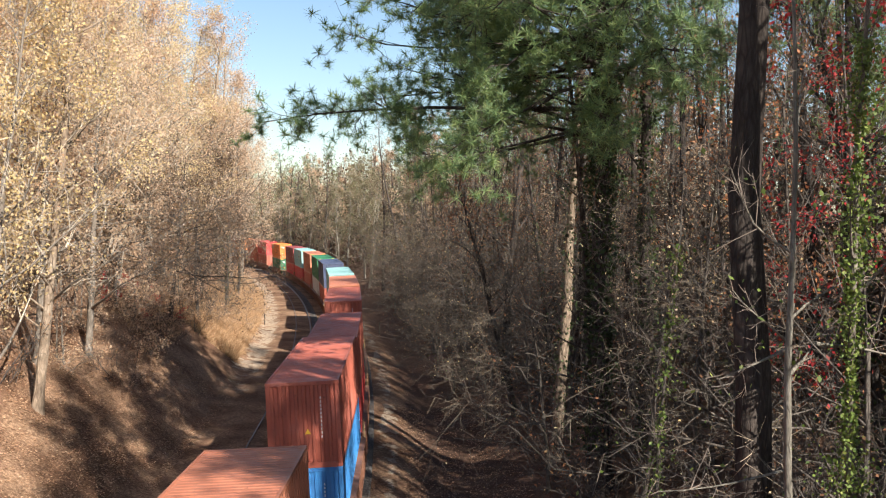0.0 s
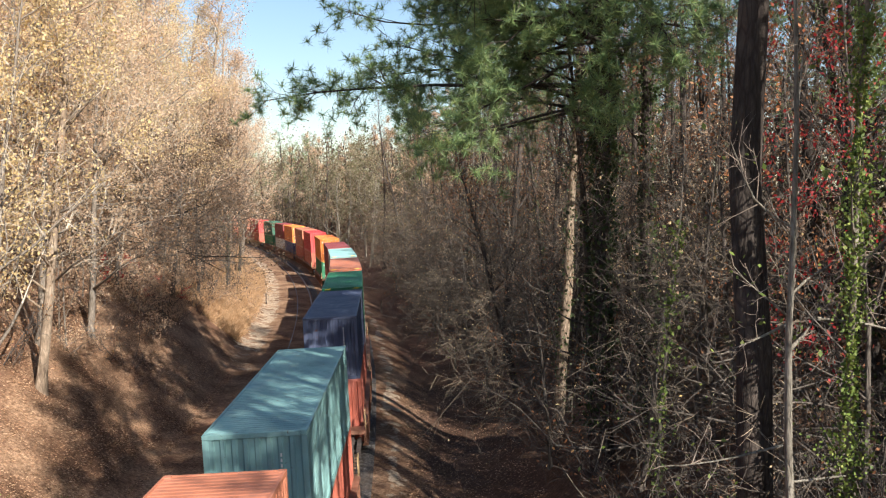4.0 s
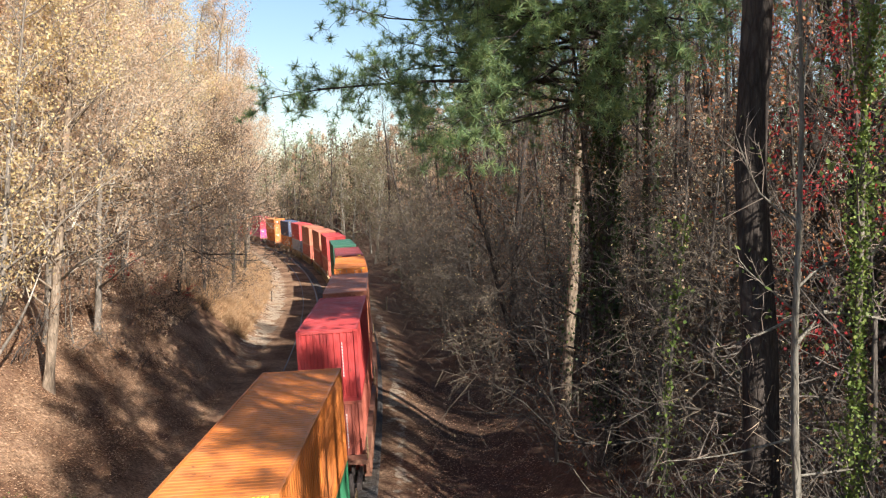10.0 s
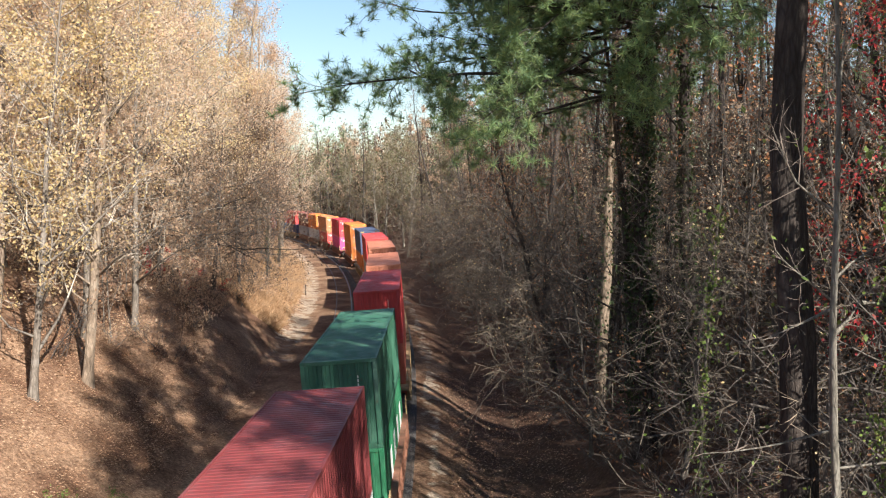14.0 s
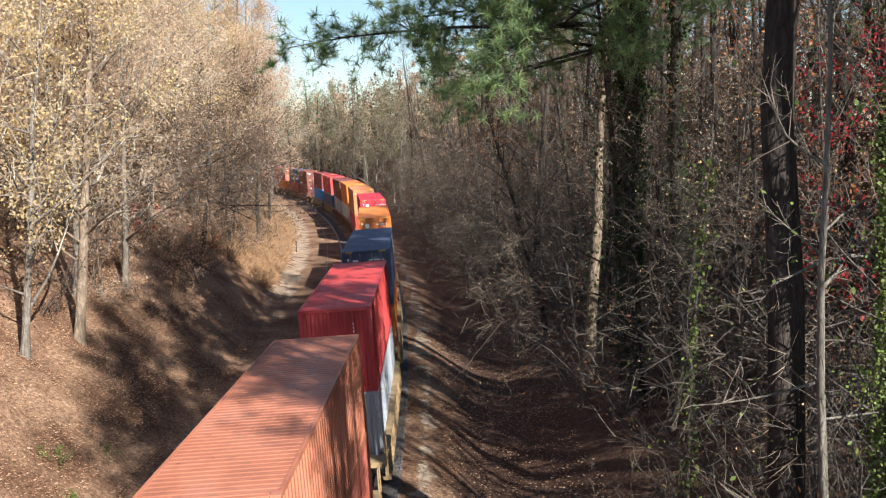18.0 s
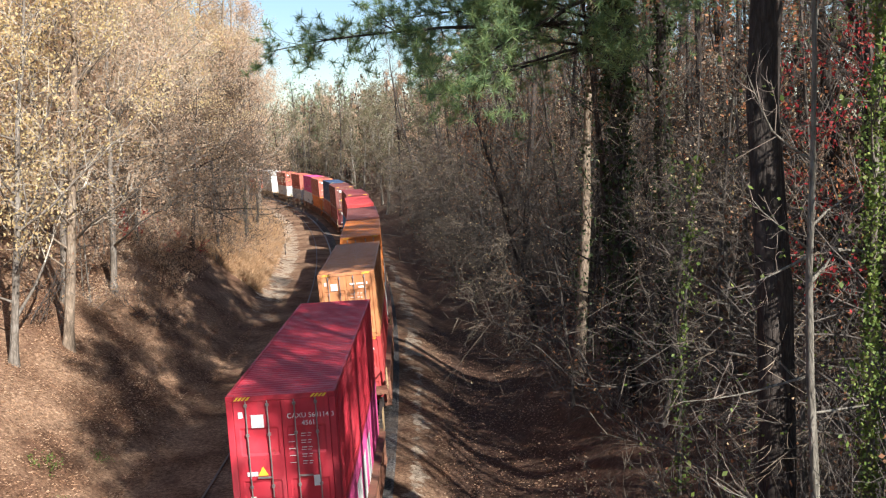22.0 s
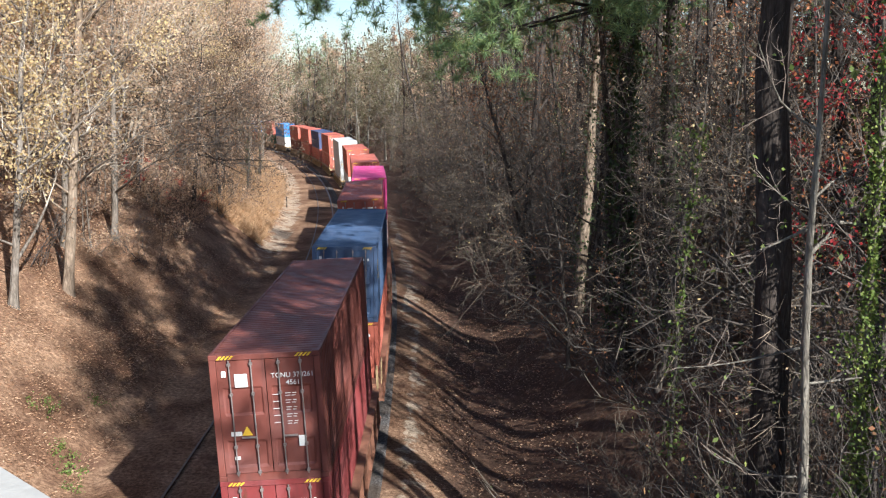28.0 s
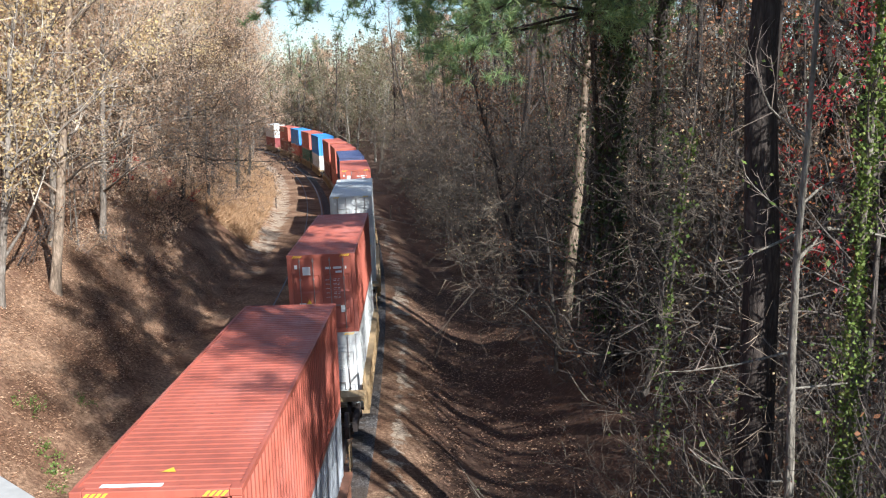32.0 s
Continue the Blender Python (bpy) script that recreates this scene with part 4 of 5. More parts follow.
scatter(40, 100, -21, -13.2, 4.6, golds + poles[:1], (0.24, 0.24, 0.2, 0.12, 0.2), 0.85, 1.1, LEFT, clear_oaks)
scatter(54, 98, -20.5, -15.6, 3.9, golds, (0.2, 0.35, 0.35, 0.1), 0.95, 1.15, LEFT)
scatter(30, 112, -32, -21, 5.2, golds, (0.3, 0.3, 0.22, 0.18), 0.85, 1.15, LEFT)
scatter(30, 130, -54, -32, 10.5, far_trees[:2], (0.6, 0.4), 0.95, 1.2, LEFT)
scatter(98, 150, -15.5, -11.0, 5.2, golds[1:3], (0.5, 0.5), 1.05, 1.25, LEFT)
scatter(112, 240, -30, -13.5, 6.0, far_trees[:2] + bend_trees, (0.3, 0.2, 0.25, 0.25), 0.9, 1.2, LEFT)


def sunny_gap(x, y):
    """Open lanes through the wood, in line with the sun, by which light falls across the ditch."""
    c = x * 0.8436 + y * 0.537
    return x < 24 and any(abs(c - lane) < wide for lane, wide in ((16.3, 1.2), (20.5, 1.9), (28.3, 2.5), (34.4, 1.5)))


scatter(34, 112, 10.0, 19, 4.6, bares + poles, (0.26, 0.26, 0.2, 0.1, 0.18), 0.8, 1.1, RIGHT, sunny_gap)
scatter(8, 112, 19, 36, 5.0, bares, (0.36, 0.32, 0.32), 0.85, 1.15, RIGHT, sunny_gap)
scatter(10, 130, 36, 52, 9.0, far_trees[2:], (1.0,), 0.95, 1.2, RIGHT)
scatter(112, 300, 8.0, 34, 6.4, bares[:1] + far_trees[:1] + bend_trees, (0.35, 0.15, 0.25, 0.25), 0.8, 1.1, RIGHT)
# mostly out of view, added to keep sun off the ditch
scatter(14, 32, 16.5, 34, 4.4, bares, (0.36, 0.32, 0.32), 0.85, 1.1, RIGHT, sunny_gap)
scatter(-70, -34, 14, 40, 5.6, [golds[3], far_trees[2]], (0.5, 0.5), 0.95, 1.2, RIGHT)


def off_line(x, y):
    return abs(track_offset(np.array([x]), np.array([y]))[1][0] + 2) < 9


scatter(205, 345, -75, 20, 7.0, pines + bend_trees, (0.36, 0.34, 0.30), 0.8, 1.15, "trees round the far bend", off_line)
# pines wide of the view, as at (9.0, 2.5), are added shade casters
for x, y, k, sc in ((9.0, 2.5, 0, 1.0), (12.0, 24.8, 1, 0.6), (18.5, 14.5, 0, 1.0), (15.5, 36.0, 1, 0.9), 
                    (9.0, 60.0, 0, 0.66), (15.0, 52.0, 1, 0.75), (19.0, 26.0, 0, 0.95), (21.0, 44.0, 1, 0.9), (9.5, 84.0, 1, 0.66), (21.0, 64.0, 0, 0.8), (14.0, 4.5, 0, 0.95), (10.4, 9.4, 1, 0.9)):
    plant(tall_pines[k], x, y, 77 * x, sc, RIGHT)
plant(tall_pines[2], 6.85, 18.4, 152, 1.02, RIGHT, (0, -2.6))
# stands out of view, added only to cast shade on train and bank
unseen_shade_tree = broadleaf(29, "autumn_tree", 28, 0.27, 0.56, 26, 6.0, 6, 5, 4200, 0.22, LEAF_TAN, BARK_GREY, TWIG, TAN_LAB)
for x, y in ((13.5, -3.5), (9.8, 7.0), (10.6, 12.2), (14.0, 17.0)):
    plant(unseen_shade_tree, x, y, 60 * x, 0.9 if x == 10.6 else 1.1, RIGHT)
# unseen crowns by the bridge, added to shade the nearest containers
for x, y, sc in ((8.5, 3.6, 0.8), (10.6, 1.0, 0.74), (9.4, 5.4, 0.7)):
    plant(tall_pines[1], x, y, 50 * x, sc, RIGHT)
for s, off, k, sc in ((92, 19.0, 0, 0.75), (101, 15.5, 1, 0.7), (112, 14.0, 1, 0.66), (122, 17.5, 0, 0.75), (134, 13.5, 1, 0.66)):
    tx, ty, _ = beside(s, off)
    plant(tall_pines[k], tx, ty, 9 * s, sc, RIGHT)
# the tree at (13.2, 6.4) is unseen, added to shade nearby trunks
for x, y, sc in ((13.2, 6.4, 0.9), (10.4, 45.5, 0.95)):
    plant(bares[2], x, y, 40 * x, sc, RIGHT)
UNDER = "undergrowth in the shaded wood"
scatter(12, 60, 9.6, 20, 3.3, [dark_thicket, thickets[1], thickets[2]], (0.45, 0.35, 0.2), 0.7, 1.2, UNDER, sunny_gap)
scatter(14, 23, 11.5, 15, 2.4, thickets[:1], (1.0,), 0.9, 1.2, UNDER)
pale_thicket = shrub(70, "thicket", 4.8, 9, 10, 9, 60, 0.08, LEAF_IVY, TWIG_GREY, "arching thicket of pale sunlit twigs", 0.13, 1.2, 0.009)
for x, y, sc in ((6.6, 14.8, 0.9), (6.0, 17.2, 0.8), (8.3, 17.3, 1.3), (7.6, 22.5, 1.1)):
    plant(thickets[0], x, y, 50 * y, sc, UNDER)
for x, y, sc in ((7.0, 15.4, 0.95), (7.8, 16.9, 1.1), (6.4, 16.2, 0.8), (7.2, 19.2, 1.0), (8.8, 20.0, 1.2), (6.2, 21.5, 0.8)):
    plant(pale_thicket, x, y, 50 * y, sc, UNDER)
bough = shrub(73, "bough_clump", 3.6, 8, 9, 7, 40, 0.08, LEAF_IVY, TWIG_WARM, "low clump of long pale boughs reaching out of the wood", 0.10, 1.6, 0.008)
for x, y, sc, turn in ((7.4, 13.6, 0.9, 20), (8.2, 14.8, 1.1, 140), (8.6, 16.0, 1.2, 250), (7.0, 17.8, 0.9, 80), (9.4, 17.6, 1.3, 310)):
    plant(bough, x, y, turn, sc, UNDER)
scatter(60, 130, 9.0, 17, 3.8, [dark_thicket, thickets[1], thickets[2]], (0.3, 0.5, 0.2), 0.9, 1.4, UNDER)
scatter(62, 120, 8.8, 12.5, 3.0, [edge_thicket, thickets[1]], (0.7, 0.3), 0.9, 1.5, UNDER)
scatter(34, 62, 10.6, 13.0, 3.0, [edge_thicket, thickets[1]], (0.6, 0.4), 0.8, 1.15, UNDER, sunny_gap)
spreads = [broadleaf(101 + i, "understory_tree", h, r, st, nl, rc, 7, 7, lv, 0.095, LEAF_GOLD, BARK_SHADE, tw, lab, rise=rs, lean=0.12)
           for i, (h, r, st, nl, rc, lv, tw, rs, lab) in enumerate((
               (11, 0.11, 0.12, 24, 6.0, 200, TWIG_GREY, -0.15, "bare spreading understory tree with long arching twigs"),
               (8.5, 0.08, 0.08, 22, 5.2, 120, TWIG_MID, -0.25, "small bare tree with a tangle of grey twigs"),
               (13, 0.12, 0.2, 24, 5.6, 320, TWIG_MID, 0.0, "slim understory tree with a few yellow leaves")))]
scatter(44, 135, 9.0, 13.0, 4.4, spreads, (0.45, 0.25, 0.3), 0.8, 1.1, RIGHT, sunny_gap)
scatter(24, 60, 10.5, 17.0, 3.6, spreads, (0.35, 0.4, 0.25), 0.75, 1.05, RIGHT, sunny_gap)


def edge_tree(seed, h, r, boughs, reach, twigm, label):
    """A slim tree at the wood's edge whose long boughs reach out towards the light and droop."""
    rng = np.random.default_rng(seed)
    root = new("edge_tree")
    lean = np.array([-0.10, 0, 1.0])
    tp = [np.zeros(3)]
    for i in range(9):
        lean = unit(lean + rng.normal(size=3) * 0.05 + np.array([-0.02, 0, 0.04]))
        tp.append(tp[-1] + lean * h / 9)
    tp, tr = np.array(tp), r * np.linspace(1, 0.15, 10)
    L, S, T = [], [], []
    for i in range(boughs):
        f = 0.22 + 0.75 * (i + rng.uniform()) / boughs
        p, _, j = along(tp, min(f, 0.99))
        az = math.pi + rng.normal() * 0.75
        ln = reach * (1.2 - 0.6 * f) * rng.uniform(0.6, 1.15)
        d = np.array([math.cos(az), math.sin(az), rng.uniform(0.0, 0.55)])
        pts, rad = grow(rng, p, d, ln, min(tr[j] * 0.6, 0.012 + ln * 0.006), 7, -0.075, 0.17)
        L += [(pts[k], pts[k + 1], rad[k], max(rad[k + 1], 0.007)) for k in range(7)]
        branch_out(rng, pts, rad, ln * 0.75, 8, 3, S, T, 0.25, 0.6, (0.4, 0.8))
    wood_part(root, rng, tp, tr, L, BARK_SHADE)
    crown_part(root, rng, S, T, 70, 0.11, LEAF_GOLD, twigm, 0.011, 0.1)
    return tagged(root, label, "tree")


edge_trees = [edge_tree(201, 11, 0.10, 17, 5.6, TWIG_WARM, "slim bare tree at the wood's edge with drooping pale boughs"),
              edge_tree(202, 8.5, 0.08, 15, 5.0, TWIG_GREY, "small bare tree leaning out of the wood with grey boughs"),
              edge_tree(203, 13, 0.12, 18, 5.8, TWIG_WARM, "bare tree leaning over the ditch with long drooping boughs")]
for i, s in enumerate((37.5, 41, 45, 48, 52, 56, 59, 63, 67, 70, 74, 78, 82, 86, 91, 96, 102, 108, 114)):
    tx, ty, ta = beside(s, 8.2 + 1.1 * math.sin(i * 2.4) + (0.8 if s < 50 else 0.0))
    if sunny_gap(tx, ty):
        continue
    plant(edge_trees[i % 3], tx, ty, 25 * math.sin(i * 1.7) + math.degrees(ta), 0.85 + 0.2 * math.sin(i * 3.1) ** 2, RIGHT)
for x, y, k, sc, turn in ((9.3, 18.9, 0, 0.75, -15), (9.6, 26.6, 1, 0.9, -20), (10.2, 31.5, 0, 0.9, 15)):
    plant(edge_trees[k], x, y, turn, sc, RIGHT)
scatter(40, 110, -15, -11.5, 4.0, [bank_shrub, thickets[1]], (0.6, 0.4), 0.6, 1.0, "brush on the sunny bank")
scatter(28, 115, -40, -15, 3.4, [poles[0], bank_shrub, young_gold], (0.25, 0.3, 0.45), 0.8, 1.3, "brush on the sunny bank", clear_left)
scatter(88, 112, -14.0, -10.5, 3.6, [bares[1], edge_thicket], (0.5, 0.5), 0.6, 0.9, LEFT)
scatter(80, 140, -13.0, -8.8, 1.7, [straw_shrub], (1.0,), 0.35, 0.75, "dry bushes on the slope")
scatter(60, 72, -15.5, -13.0, 3.6, [red_shrub], (1.0,), 0.5, 0.75, "red shrubs")


dusk_tree = broadleaf(95, "oak_tree", 12.5, 0.17, 0.30, 28, 8.8, 10, 6, 11000, 0.15, LEAF_OAK_SHADED, BARK_DARK, TWIG_DARK, "spreading oak over the bank, layers of brown leaves darkened for shade", rise=-0.28)
for s, off, sc, turn in ((70, -13.0, 1.0, 0), (78, -12.2, 0.8, 130), (87, -13.0, 0.9, 250), (62, -15.0, 0.75, 60)):
    tx, ty, _ = beside(s, off)
    plant(dusk_tree, tx, ty, turn, sc, LEFT)
scatter(34, 64, -18.0, -13.6, 2.5, [poles[0], young_gold, edge_thicket, bank_shrub], (0.3, 0.25, 0.25, 0.2), 0.6, 1.0, "brush on the sunny bank", clear_left)
scatter(60, 84, -14.8, -11.8, 2.4, [bank_shrub, edge_thicket, young_gold], (0.4, 0.35, 0.25), 0.6, 1.0, "brush on the sunny bank")
weed = shrub(69, "weed", 0.55, 7, 5, 4, 260, 0.10, LEAF_IVY, LEAF_IVY, "small clump of green weeds among fallen leaves", 0.05, 1.0)
for x, y, sc in ((-11.8, 28.0, 1.0), (-12.3, 28.8, 0.8), (-11.2, 27.2, 0.7), (-12.6, 33.0, 0.6), (-13.4, 30.2, 0.9)):
    plant(weed, x, y, 90 * y, sc, "weeds on the bank")


# ---- single trees of the shaded wood ----
def hero_pine():
    """The big pine whose limbs hang out over the line."""
    rng = np.random.default_rng(77)
    x, y = 6.9, 34.0
    z0 = hz(x, y)
    root = new("pine_tree")
    tp = np.array([[0.02 * i * i - 0.1 * i, 0, i * 3.0] for i in range(11)])
    tr = 0.40 * np.linspace(1, 0.2, 11)
    L, S, T = [], [], []
    for i in range(96):
        z = rng.uniform(13.9, 28.5)
        az = math.pi + rng.normal() * 0.6 if i < 80 else rng.uniform(0, 6.28)
        ln = float(np.interp(z, [13.2, 14.5, 16, 18, 20, 28], [7.4, 9.6, 10.6, 11.0, 10.6, 8.8])) * rng.uniform(0.5, 1.0)
        if i == 0:
            z, az, ln = 15.5, math.pi + 0.05, 12.4
        p = np.array([np.interp(z, tp[:, 2], tp[:, 0]), 0, z - z0])
        tilt_up = 0.06 if i == 0 else rng.uniform(-0.05, 0.3)
        pts, rad = grow(rng, p, np.array([math.cos(az), math.sin(az), tilt_up]), ln, 0.04 + ln * 0.005, 6, -0.01, 0.03 if i == 0 else 0.14)
        L += [(pts[k], pts[k + 1], rad[k], rad[k + 1]) for k in range(6)]
        branch_out(rng, pts, rad, ln * (0.22 if i == 0 else 0.5), 34 if i == 0 else 15, 6, S, T, 0.5 if i == 0 else 0.3, 0.65, (0.3, 0.6))
    wood_part(root, rng, tp, tr, L, BARK_DARK, 11)
    tips = np.array([t[1] for t in T])
    tagged(part_of("crown", joined("crown", [seg_arrays(S, 3), ribbons(rng, T, 0.012), needle_arrays(rng, tips, 0.38, 38, 0.0105)], [TWIG_DARK, TWIG_DARK, NEEDLE]), None, root), kind="stuff")
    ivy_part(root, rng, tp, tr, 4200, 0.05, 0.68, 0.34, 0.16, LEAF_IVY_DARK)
    root.matrix_basis = pose(x, y, z0)
    tagged(root, "big pine with drooping needle tufts and an ivy-clad trunk", "tree", RIGHT)


hero_pine()


def tall_trunk(seed, name, x, y, h, r, start, barkm, label, ivy=0, leaf=LEAF_RUSSET, leaves=900, limbs=16, reach=4.5, tilt=(0, 0), size=0.16):
    ob = broadleaf(seed, name, h, r, start, limbs, reach, 6, 6, leaves, size, leaf, barkm, TWIG_MID, label, ivy=ivy)
    set_at(ob, x, y, 0, 1.0, tilt)
    return tagged(ob, group=RIGHT)


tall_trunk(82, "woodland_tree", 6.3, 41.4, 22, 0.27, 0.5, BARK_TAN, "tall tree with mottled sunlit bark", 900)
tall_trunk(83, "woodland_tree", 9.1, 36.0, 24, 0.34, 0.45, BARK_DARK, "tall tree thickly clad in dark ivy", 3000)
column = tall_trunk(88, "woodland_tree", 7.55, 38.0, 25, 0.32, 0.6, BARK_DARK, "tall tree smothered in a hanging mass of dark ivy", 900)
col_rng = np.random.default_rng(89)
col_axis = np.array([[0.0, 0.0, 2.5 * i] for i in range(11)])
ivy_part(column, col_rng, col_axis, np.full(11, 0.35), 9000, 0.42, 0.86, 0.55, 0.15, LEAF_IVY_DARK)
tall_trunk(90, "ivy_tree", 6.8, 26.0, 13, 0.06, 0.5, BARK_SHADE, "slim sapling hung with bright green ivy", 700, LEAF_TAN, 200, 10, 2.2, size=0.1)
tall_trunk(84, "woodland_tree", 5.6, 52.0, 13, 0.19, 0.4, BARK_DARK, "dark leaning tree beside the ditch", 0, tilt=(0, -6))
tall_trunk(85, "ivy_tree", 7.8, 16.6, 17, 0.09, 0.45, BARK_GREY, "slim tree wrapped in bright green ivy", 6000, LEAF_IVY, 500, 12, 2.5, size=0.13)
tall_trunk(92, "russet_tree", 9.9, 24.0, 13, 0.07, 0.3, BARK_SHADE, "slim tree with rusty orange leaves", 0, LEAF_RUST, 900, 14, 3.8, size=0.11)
tall_trunk(93, "russet_tree", 9.2, 30.5, 14, 0.08, 0.4, BARK_SHADE, "slender tree with scattered rust-brown leaves", 0, LEAF_RUST, 800, 14, 4.0, size=0.11)
tall_trunk(86, "red_leaf_tree", 8.9, 18.0, 15, 0.08, 0.12, BARK_SHADE, "slender tree with crimson autumn leaves", 0, LEAF_RED, 1300, 18, 4.4, size=0.10)
tall_trunk(87, "red_leaf_tree", 8.2, 20.5, 14, 0.07, 0.35, BARK_GREY, "slender tree with scattered crimson leaves", 0, LEAF_RED, 900, 14, 3.4, size=0.10)


def forked_tree():
    """Slim pale tree with a forked, sunlit limb."""
    rng = np.random.default_rng(91)
    root = new("forked_tree")
    x, y = 6.78, 16.4
    z0 = hz(x, y)
    tp = np.array([[0.06 * math.sin(i * 1.3) - 0.012 * i, 0.02 * i, i * 1.9] for i in range(10)])
    tr = 0.105 * np.linspace(1, 0.14, 10)
    L, S, T = [], [], []
    for z, d, ln, r in ((8.8, (0.6, 0.1, 0.62), 0.8, 0.05), (9.38, (1.0, 0.1, 0.05), 2.4, 0.04), (9.3, (-0.85, 0.1, -0.5), 1.4, 0.035), (9.4, (-0.8, -0.2, 0.5), 1.4, 0.025),
                        (6.4, (0.9, -0.3, 0.1), 2.2, 0.03), (7.1, (-0.95, 0.0, -0.12), 2.4, 0.03), (9.8, (0.7, 0.2, 0.7), 2.0, 0.03), (11.0, (-0.7, 0.2, 0.8), 2.2, 0.03), (4.6, (-0.8, -0.2, 0.1), 2.2, 0.025), (13.0, (0.4, 0.4, 0.9), 2.2, 0.025)):
        p = np.array([np.interp(z - z0, tp[:, 2], tp[:, 0]) + (0.5 if z == 9.38 else 0), 0.1, z - z0])
        pts, rad = grow(rng, p, unit(np.array(d)), ln, r, 5, 0.02, 0.12)
        L += [(pts[k], pts[k + 1], rad[k], max(rad[k + 1], 0.008)) for k in range(5)]
        branch_out(rng, pts, rad, ln, 6, 5, S, T, 0.3)
    wood_part(root, rng, tp, tr, L, BARK_PALE, 9)
    crown_part(root, rng, S, T, 120, 0.12, LEAF_IVY, TWIG, 0.006)
    root.matrix_basis = pose(x, y, z0)
    tagged(root, "slim grey forked tree with a pale sunlit limb", "tree", RIGHT)


forked_tree()


# ---- small ground cover ----
def on_bank(n, s0, s1, o0, o1, seed):
    r = np.random.default_rng(seed)
    pts = np.array([beside(s, o)[:2] for s, o in zip(r.uniform(s0, s1, n), r.uniform(o0, o1, n))])
    return r, np.column_stack([pts, height(pts[:, 0], pts[:, 1]) + 0.02])


def fallen_leaves():
    vs, fs, n = [], [], 0
    for seed, num, a in ((1, 34000, (24, 62, -15.5, -7.6)), (2, 9000, (22, 60, 3.2, 8.5))):
        r, c = on_bank(num, *a, seed)
        v, f = leaves_np(r, c, 0.105, 0, 0.75)
        v[:, 2] = np.repeat(c[:, 2], 4) + (v[:, 2] - np.repeat(c[:, 2], 4)) * 0.35 + 0.02
        vs.append(v)
        fs.append(f + n)
        n += len(v)
    ob = part_of("fallen_leaves", mesh_np("fallen_leaves", np.concatenate(vs), np.concatenate(fs)), FALLEN)
    tagged(ob, "dry fallen leaves lying thick on the banks", "leaves", kind="stuff")


def dry_grass():
    r, c = on_bank(46000, 74, 145, -13.5, -8.7, 3)
    clump = 0.5 + 0.5 * np.sin(c[:, 0] * 1.7 + 2 * np.sin(c[:, 1] * 0.9)) * np.sin(c[:, 1] * 1.3 + 1)
    d = unit(r.normal(size=c.shape) * 0.75 + np.array([0.2, 0, 0.6]))
    e = unit(np.cross(d, r.normal(size=c.shape))) * 0.028
    h = r.uniform(0.25, 0.6, (len(c), 1)) + 0.6 * clump[:, None] ** 2
    v = np.stack([c - e, c + e, c + d * h], 1).reshape(-1, 3)
    ob = part_of("dry_grass", mesh_np("dry_grass", v, np.arange(len(v)).reshape(-1, 3)), STRAW)
    tagged(ob, "long dry straw-coloured grass on the slope", "grass", kind="stuff")


def far_woods(name, leaf, label, seed, regions):
    """Leaf masses of the woods that close the view all round."""
    r = np.random.default_rng(seed)
    vs, fs, n = [], [], 0
    for num, (s0, s1, o0, o1), top, size in regions:
        c = np.array([beside(a, b)[:2] for a, b in zip(r.uniform(s0, s1, num), r.uniform(o0, o1, num))])
        _, off = track_offset(c[:, 0], c[:, 1])
        c = c[np.abs(off + 2) > 11]
        hump = top * (0.75 + 0.3 * np.sin(c[:, 0] * 0.35) * np.sin(c[:, 1] * 0.41 + 1) + 0.12 * np.sin(c[:, 0] * 1.1 + c[:, 1] * 0.9))
        c = np.column_stack([c, height(c[:, 0], c[:, 1]) + hump * r.uniform(0.02, 1, len(c)) ** 0.8])
        v, f = leaves_np(r, c, size, 0.2, 0.8)
        vs.append(v)
        fs.append(f + n)
        n += len(v)
    ob = part_of(name, mesh_np(name, np.concatenate(vs), np.concatenate(fs)), leaf)
    tagged(ob, label, "woods", kind="stuff")


far_woods("far_woods", LEAF_FAR, "distant mixed woods in tan, russet and olive", 9, [
    (42000, (262, 380, -110, 50), 25, 0.6), (12000, (20, 250, -100, -50), 22, 0.6)])
# shade-coloured leaf masses; the last region, mostly unseen, is added to shade the ditch
far_woods("dark_woods", LEAF_SHADED, "undergrowth and leaf masses deep in the wood, coloured dark for shade", 10, [
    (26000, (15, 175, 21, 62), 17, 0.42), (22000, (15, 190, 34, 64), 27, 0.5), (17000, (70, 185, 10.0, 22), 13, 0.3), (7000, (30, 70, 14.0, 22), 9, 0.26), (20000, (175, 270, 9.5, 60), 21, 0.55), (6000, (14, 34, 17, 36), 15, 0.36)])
fallen_leaves()
dry_grass()


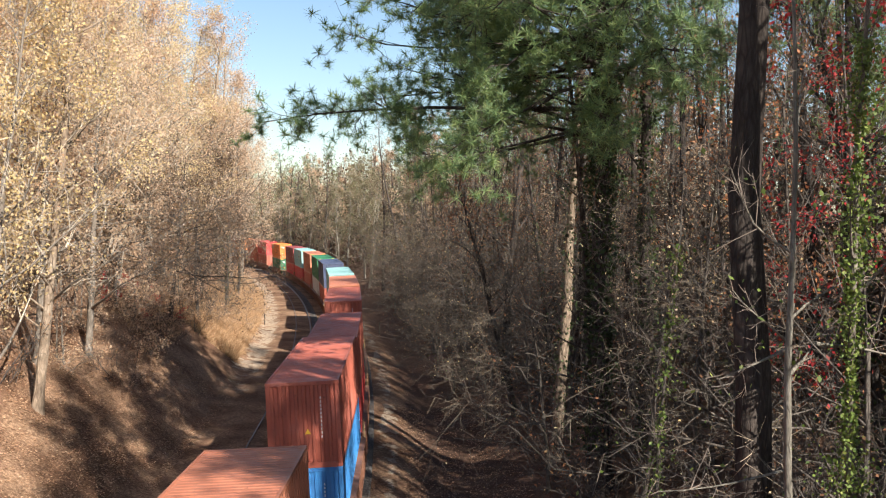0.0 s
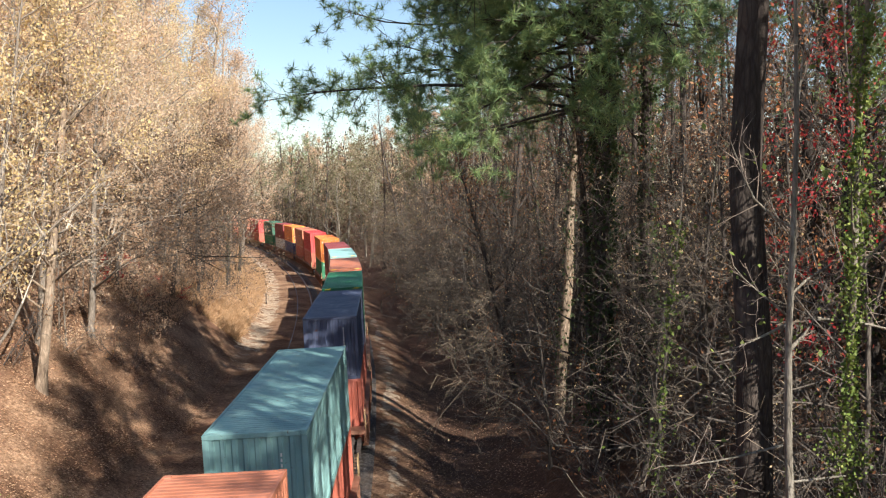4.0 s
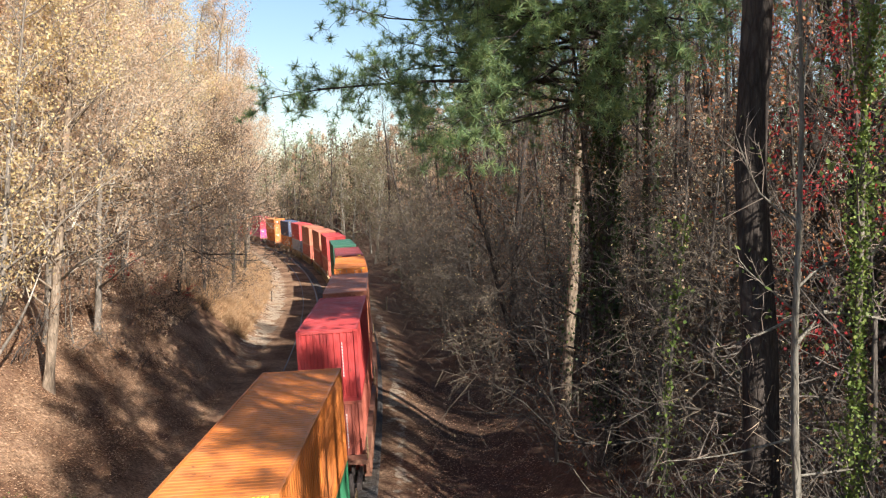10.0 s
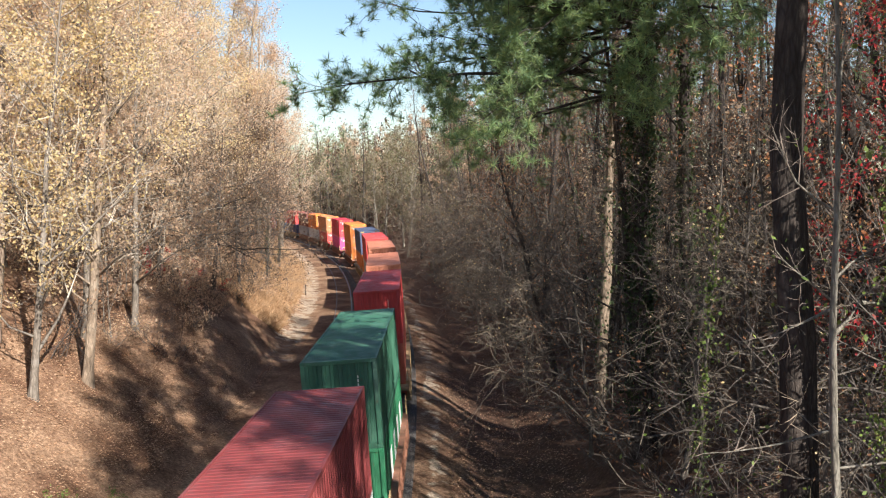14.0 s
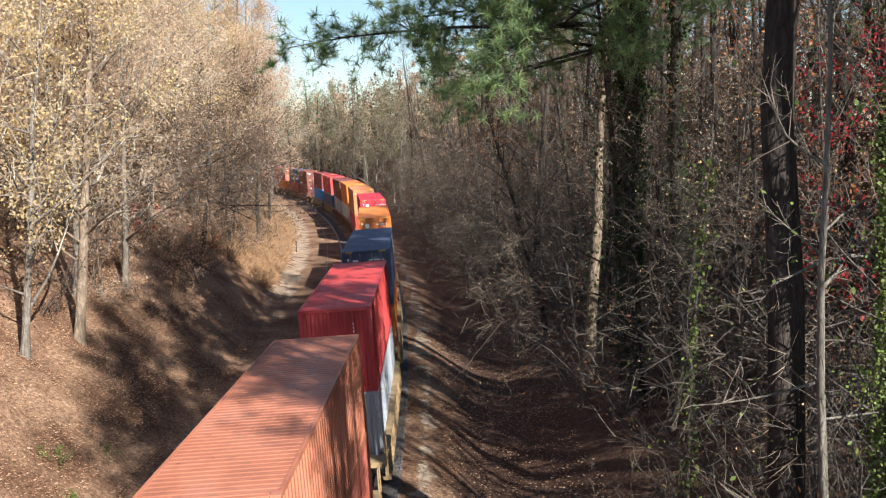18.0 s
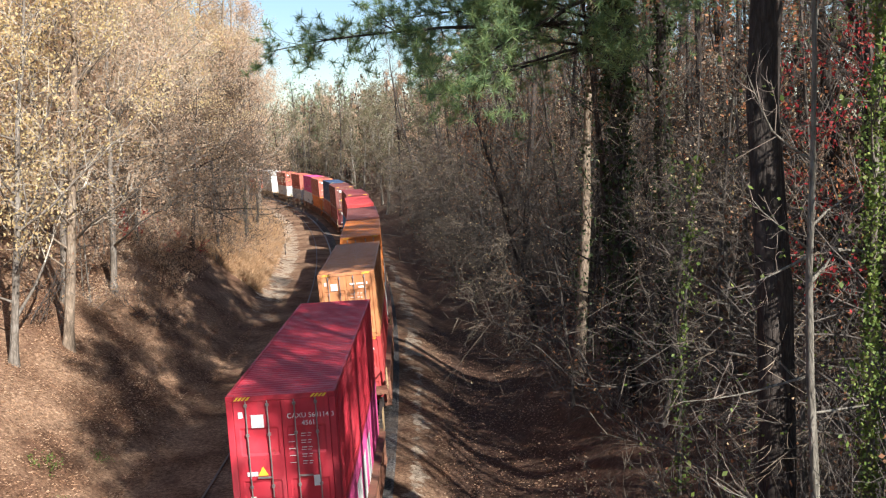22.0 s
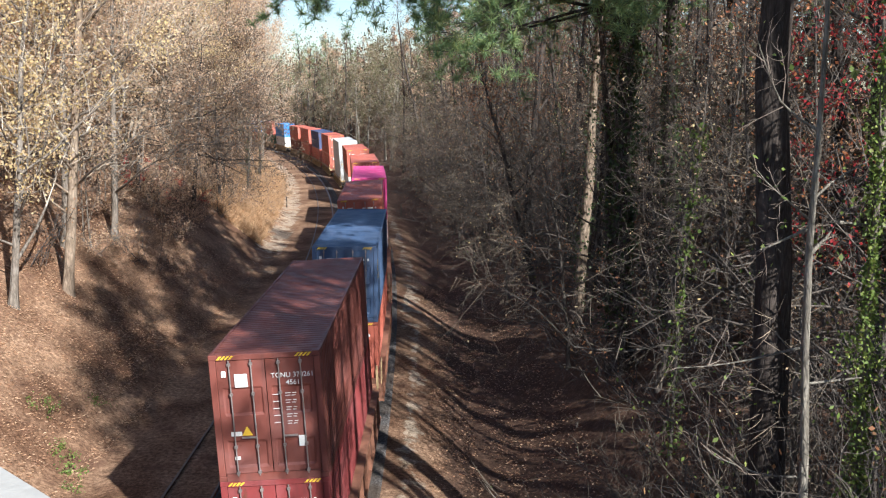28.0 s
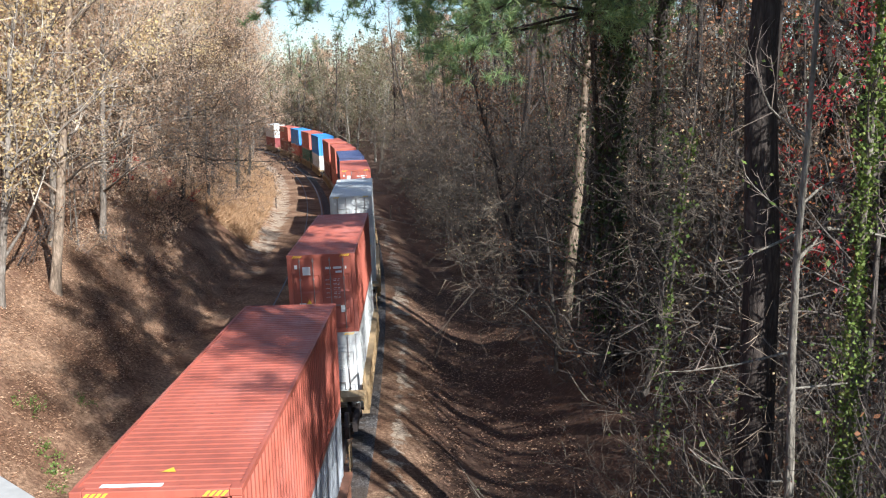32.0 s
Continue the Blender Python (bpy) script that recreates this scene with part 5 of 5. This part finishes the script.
for s, off, sc in ((132, -15.5, 0.72), (118, -19.0, 0.8), (150, -16.0, 0.7)):
    tx, ty, _ = beside(s, off)
    plant(pines[0], tx, ty, 5 * s, sc, LEFT)


def marker_post(s, off, h):
    x, y, a = beside(s, off)
    root = new("marker_post")
    part("post", bevelled(boxes((-0.06, 0.06, -0.06, 0.06, -0.3, h)), 0.01), TIE, root)
    part("cap", boxes((-0.09, 0.09, -0.09, 0.09, h, h + 0.05)), TIE, root)
    root.matrix_basis = pose(x, y, hz(x, y), 0, 0, math.degrees(a))
    tagged(root, "short dark wooden marker post by the track", "post", "marker posts")


marker_post(103, -8.1, 1.1)
marker_post(97, 3.9, 1.3)


# ---- ties ----
def ties():
    me = shared(("tie",), lambda: bevelled(boxes((-1.3, 1.3, -0.11, 0.11, -0.36, -0.165)), 0.012))
    me.materials.append(TIE)
    rest = bmesh.new()
    holder = new("sleepers")
    for i in range(290):
        s = 26 + i * 0.53
        x, y, a = beside(s, -GAP)
        ob = part_of("sleeper", me, None, holder)
        ob.matrix_basis = pose(x, y, random.uniform(-0.008, 0.008), 0, -CANT, math.degrees(a) + random.uniform(-0.6, 0.6))
    tagged(holder, "dark weathered wooden sleepers set in ballast", "sleepers", kind="structure")
    for s in np.arange(-60, 200, 0.53):
        x, y, a = beside(s, 0)
        m = pose(x, y, 0, 0, -CANT, math.degrees(a))
        vs = box(rest, -1.3, 1.3, -0.11, 0.11, -0.36, -0.165)
        for v in vs:
            v.co = m @ v.co
    tagged(part("sleepers", rest, TIE), "wooden sleepers under the train", "sleepers", kind="stuff")


ties()


# ---- movement ----
def rider_pose(s, lift, rock):
    x, y, a = track(s)
    return pose(x, y, 0, 0, 0, math.degrees(a)) @ pose(0, 0, 0, 0, rock - CANT, 0) @ pose(0, 0, lift)


def motions():
    """The train runs towards the bridge at an even speed."""
    for ob, s, lift, rock in RIDERS:
        walk(ob, [(t, rider_pose(s - SPEED * t, lift, rock)) for t in range(0, 33, 2)])


motions()
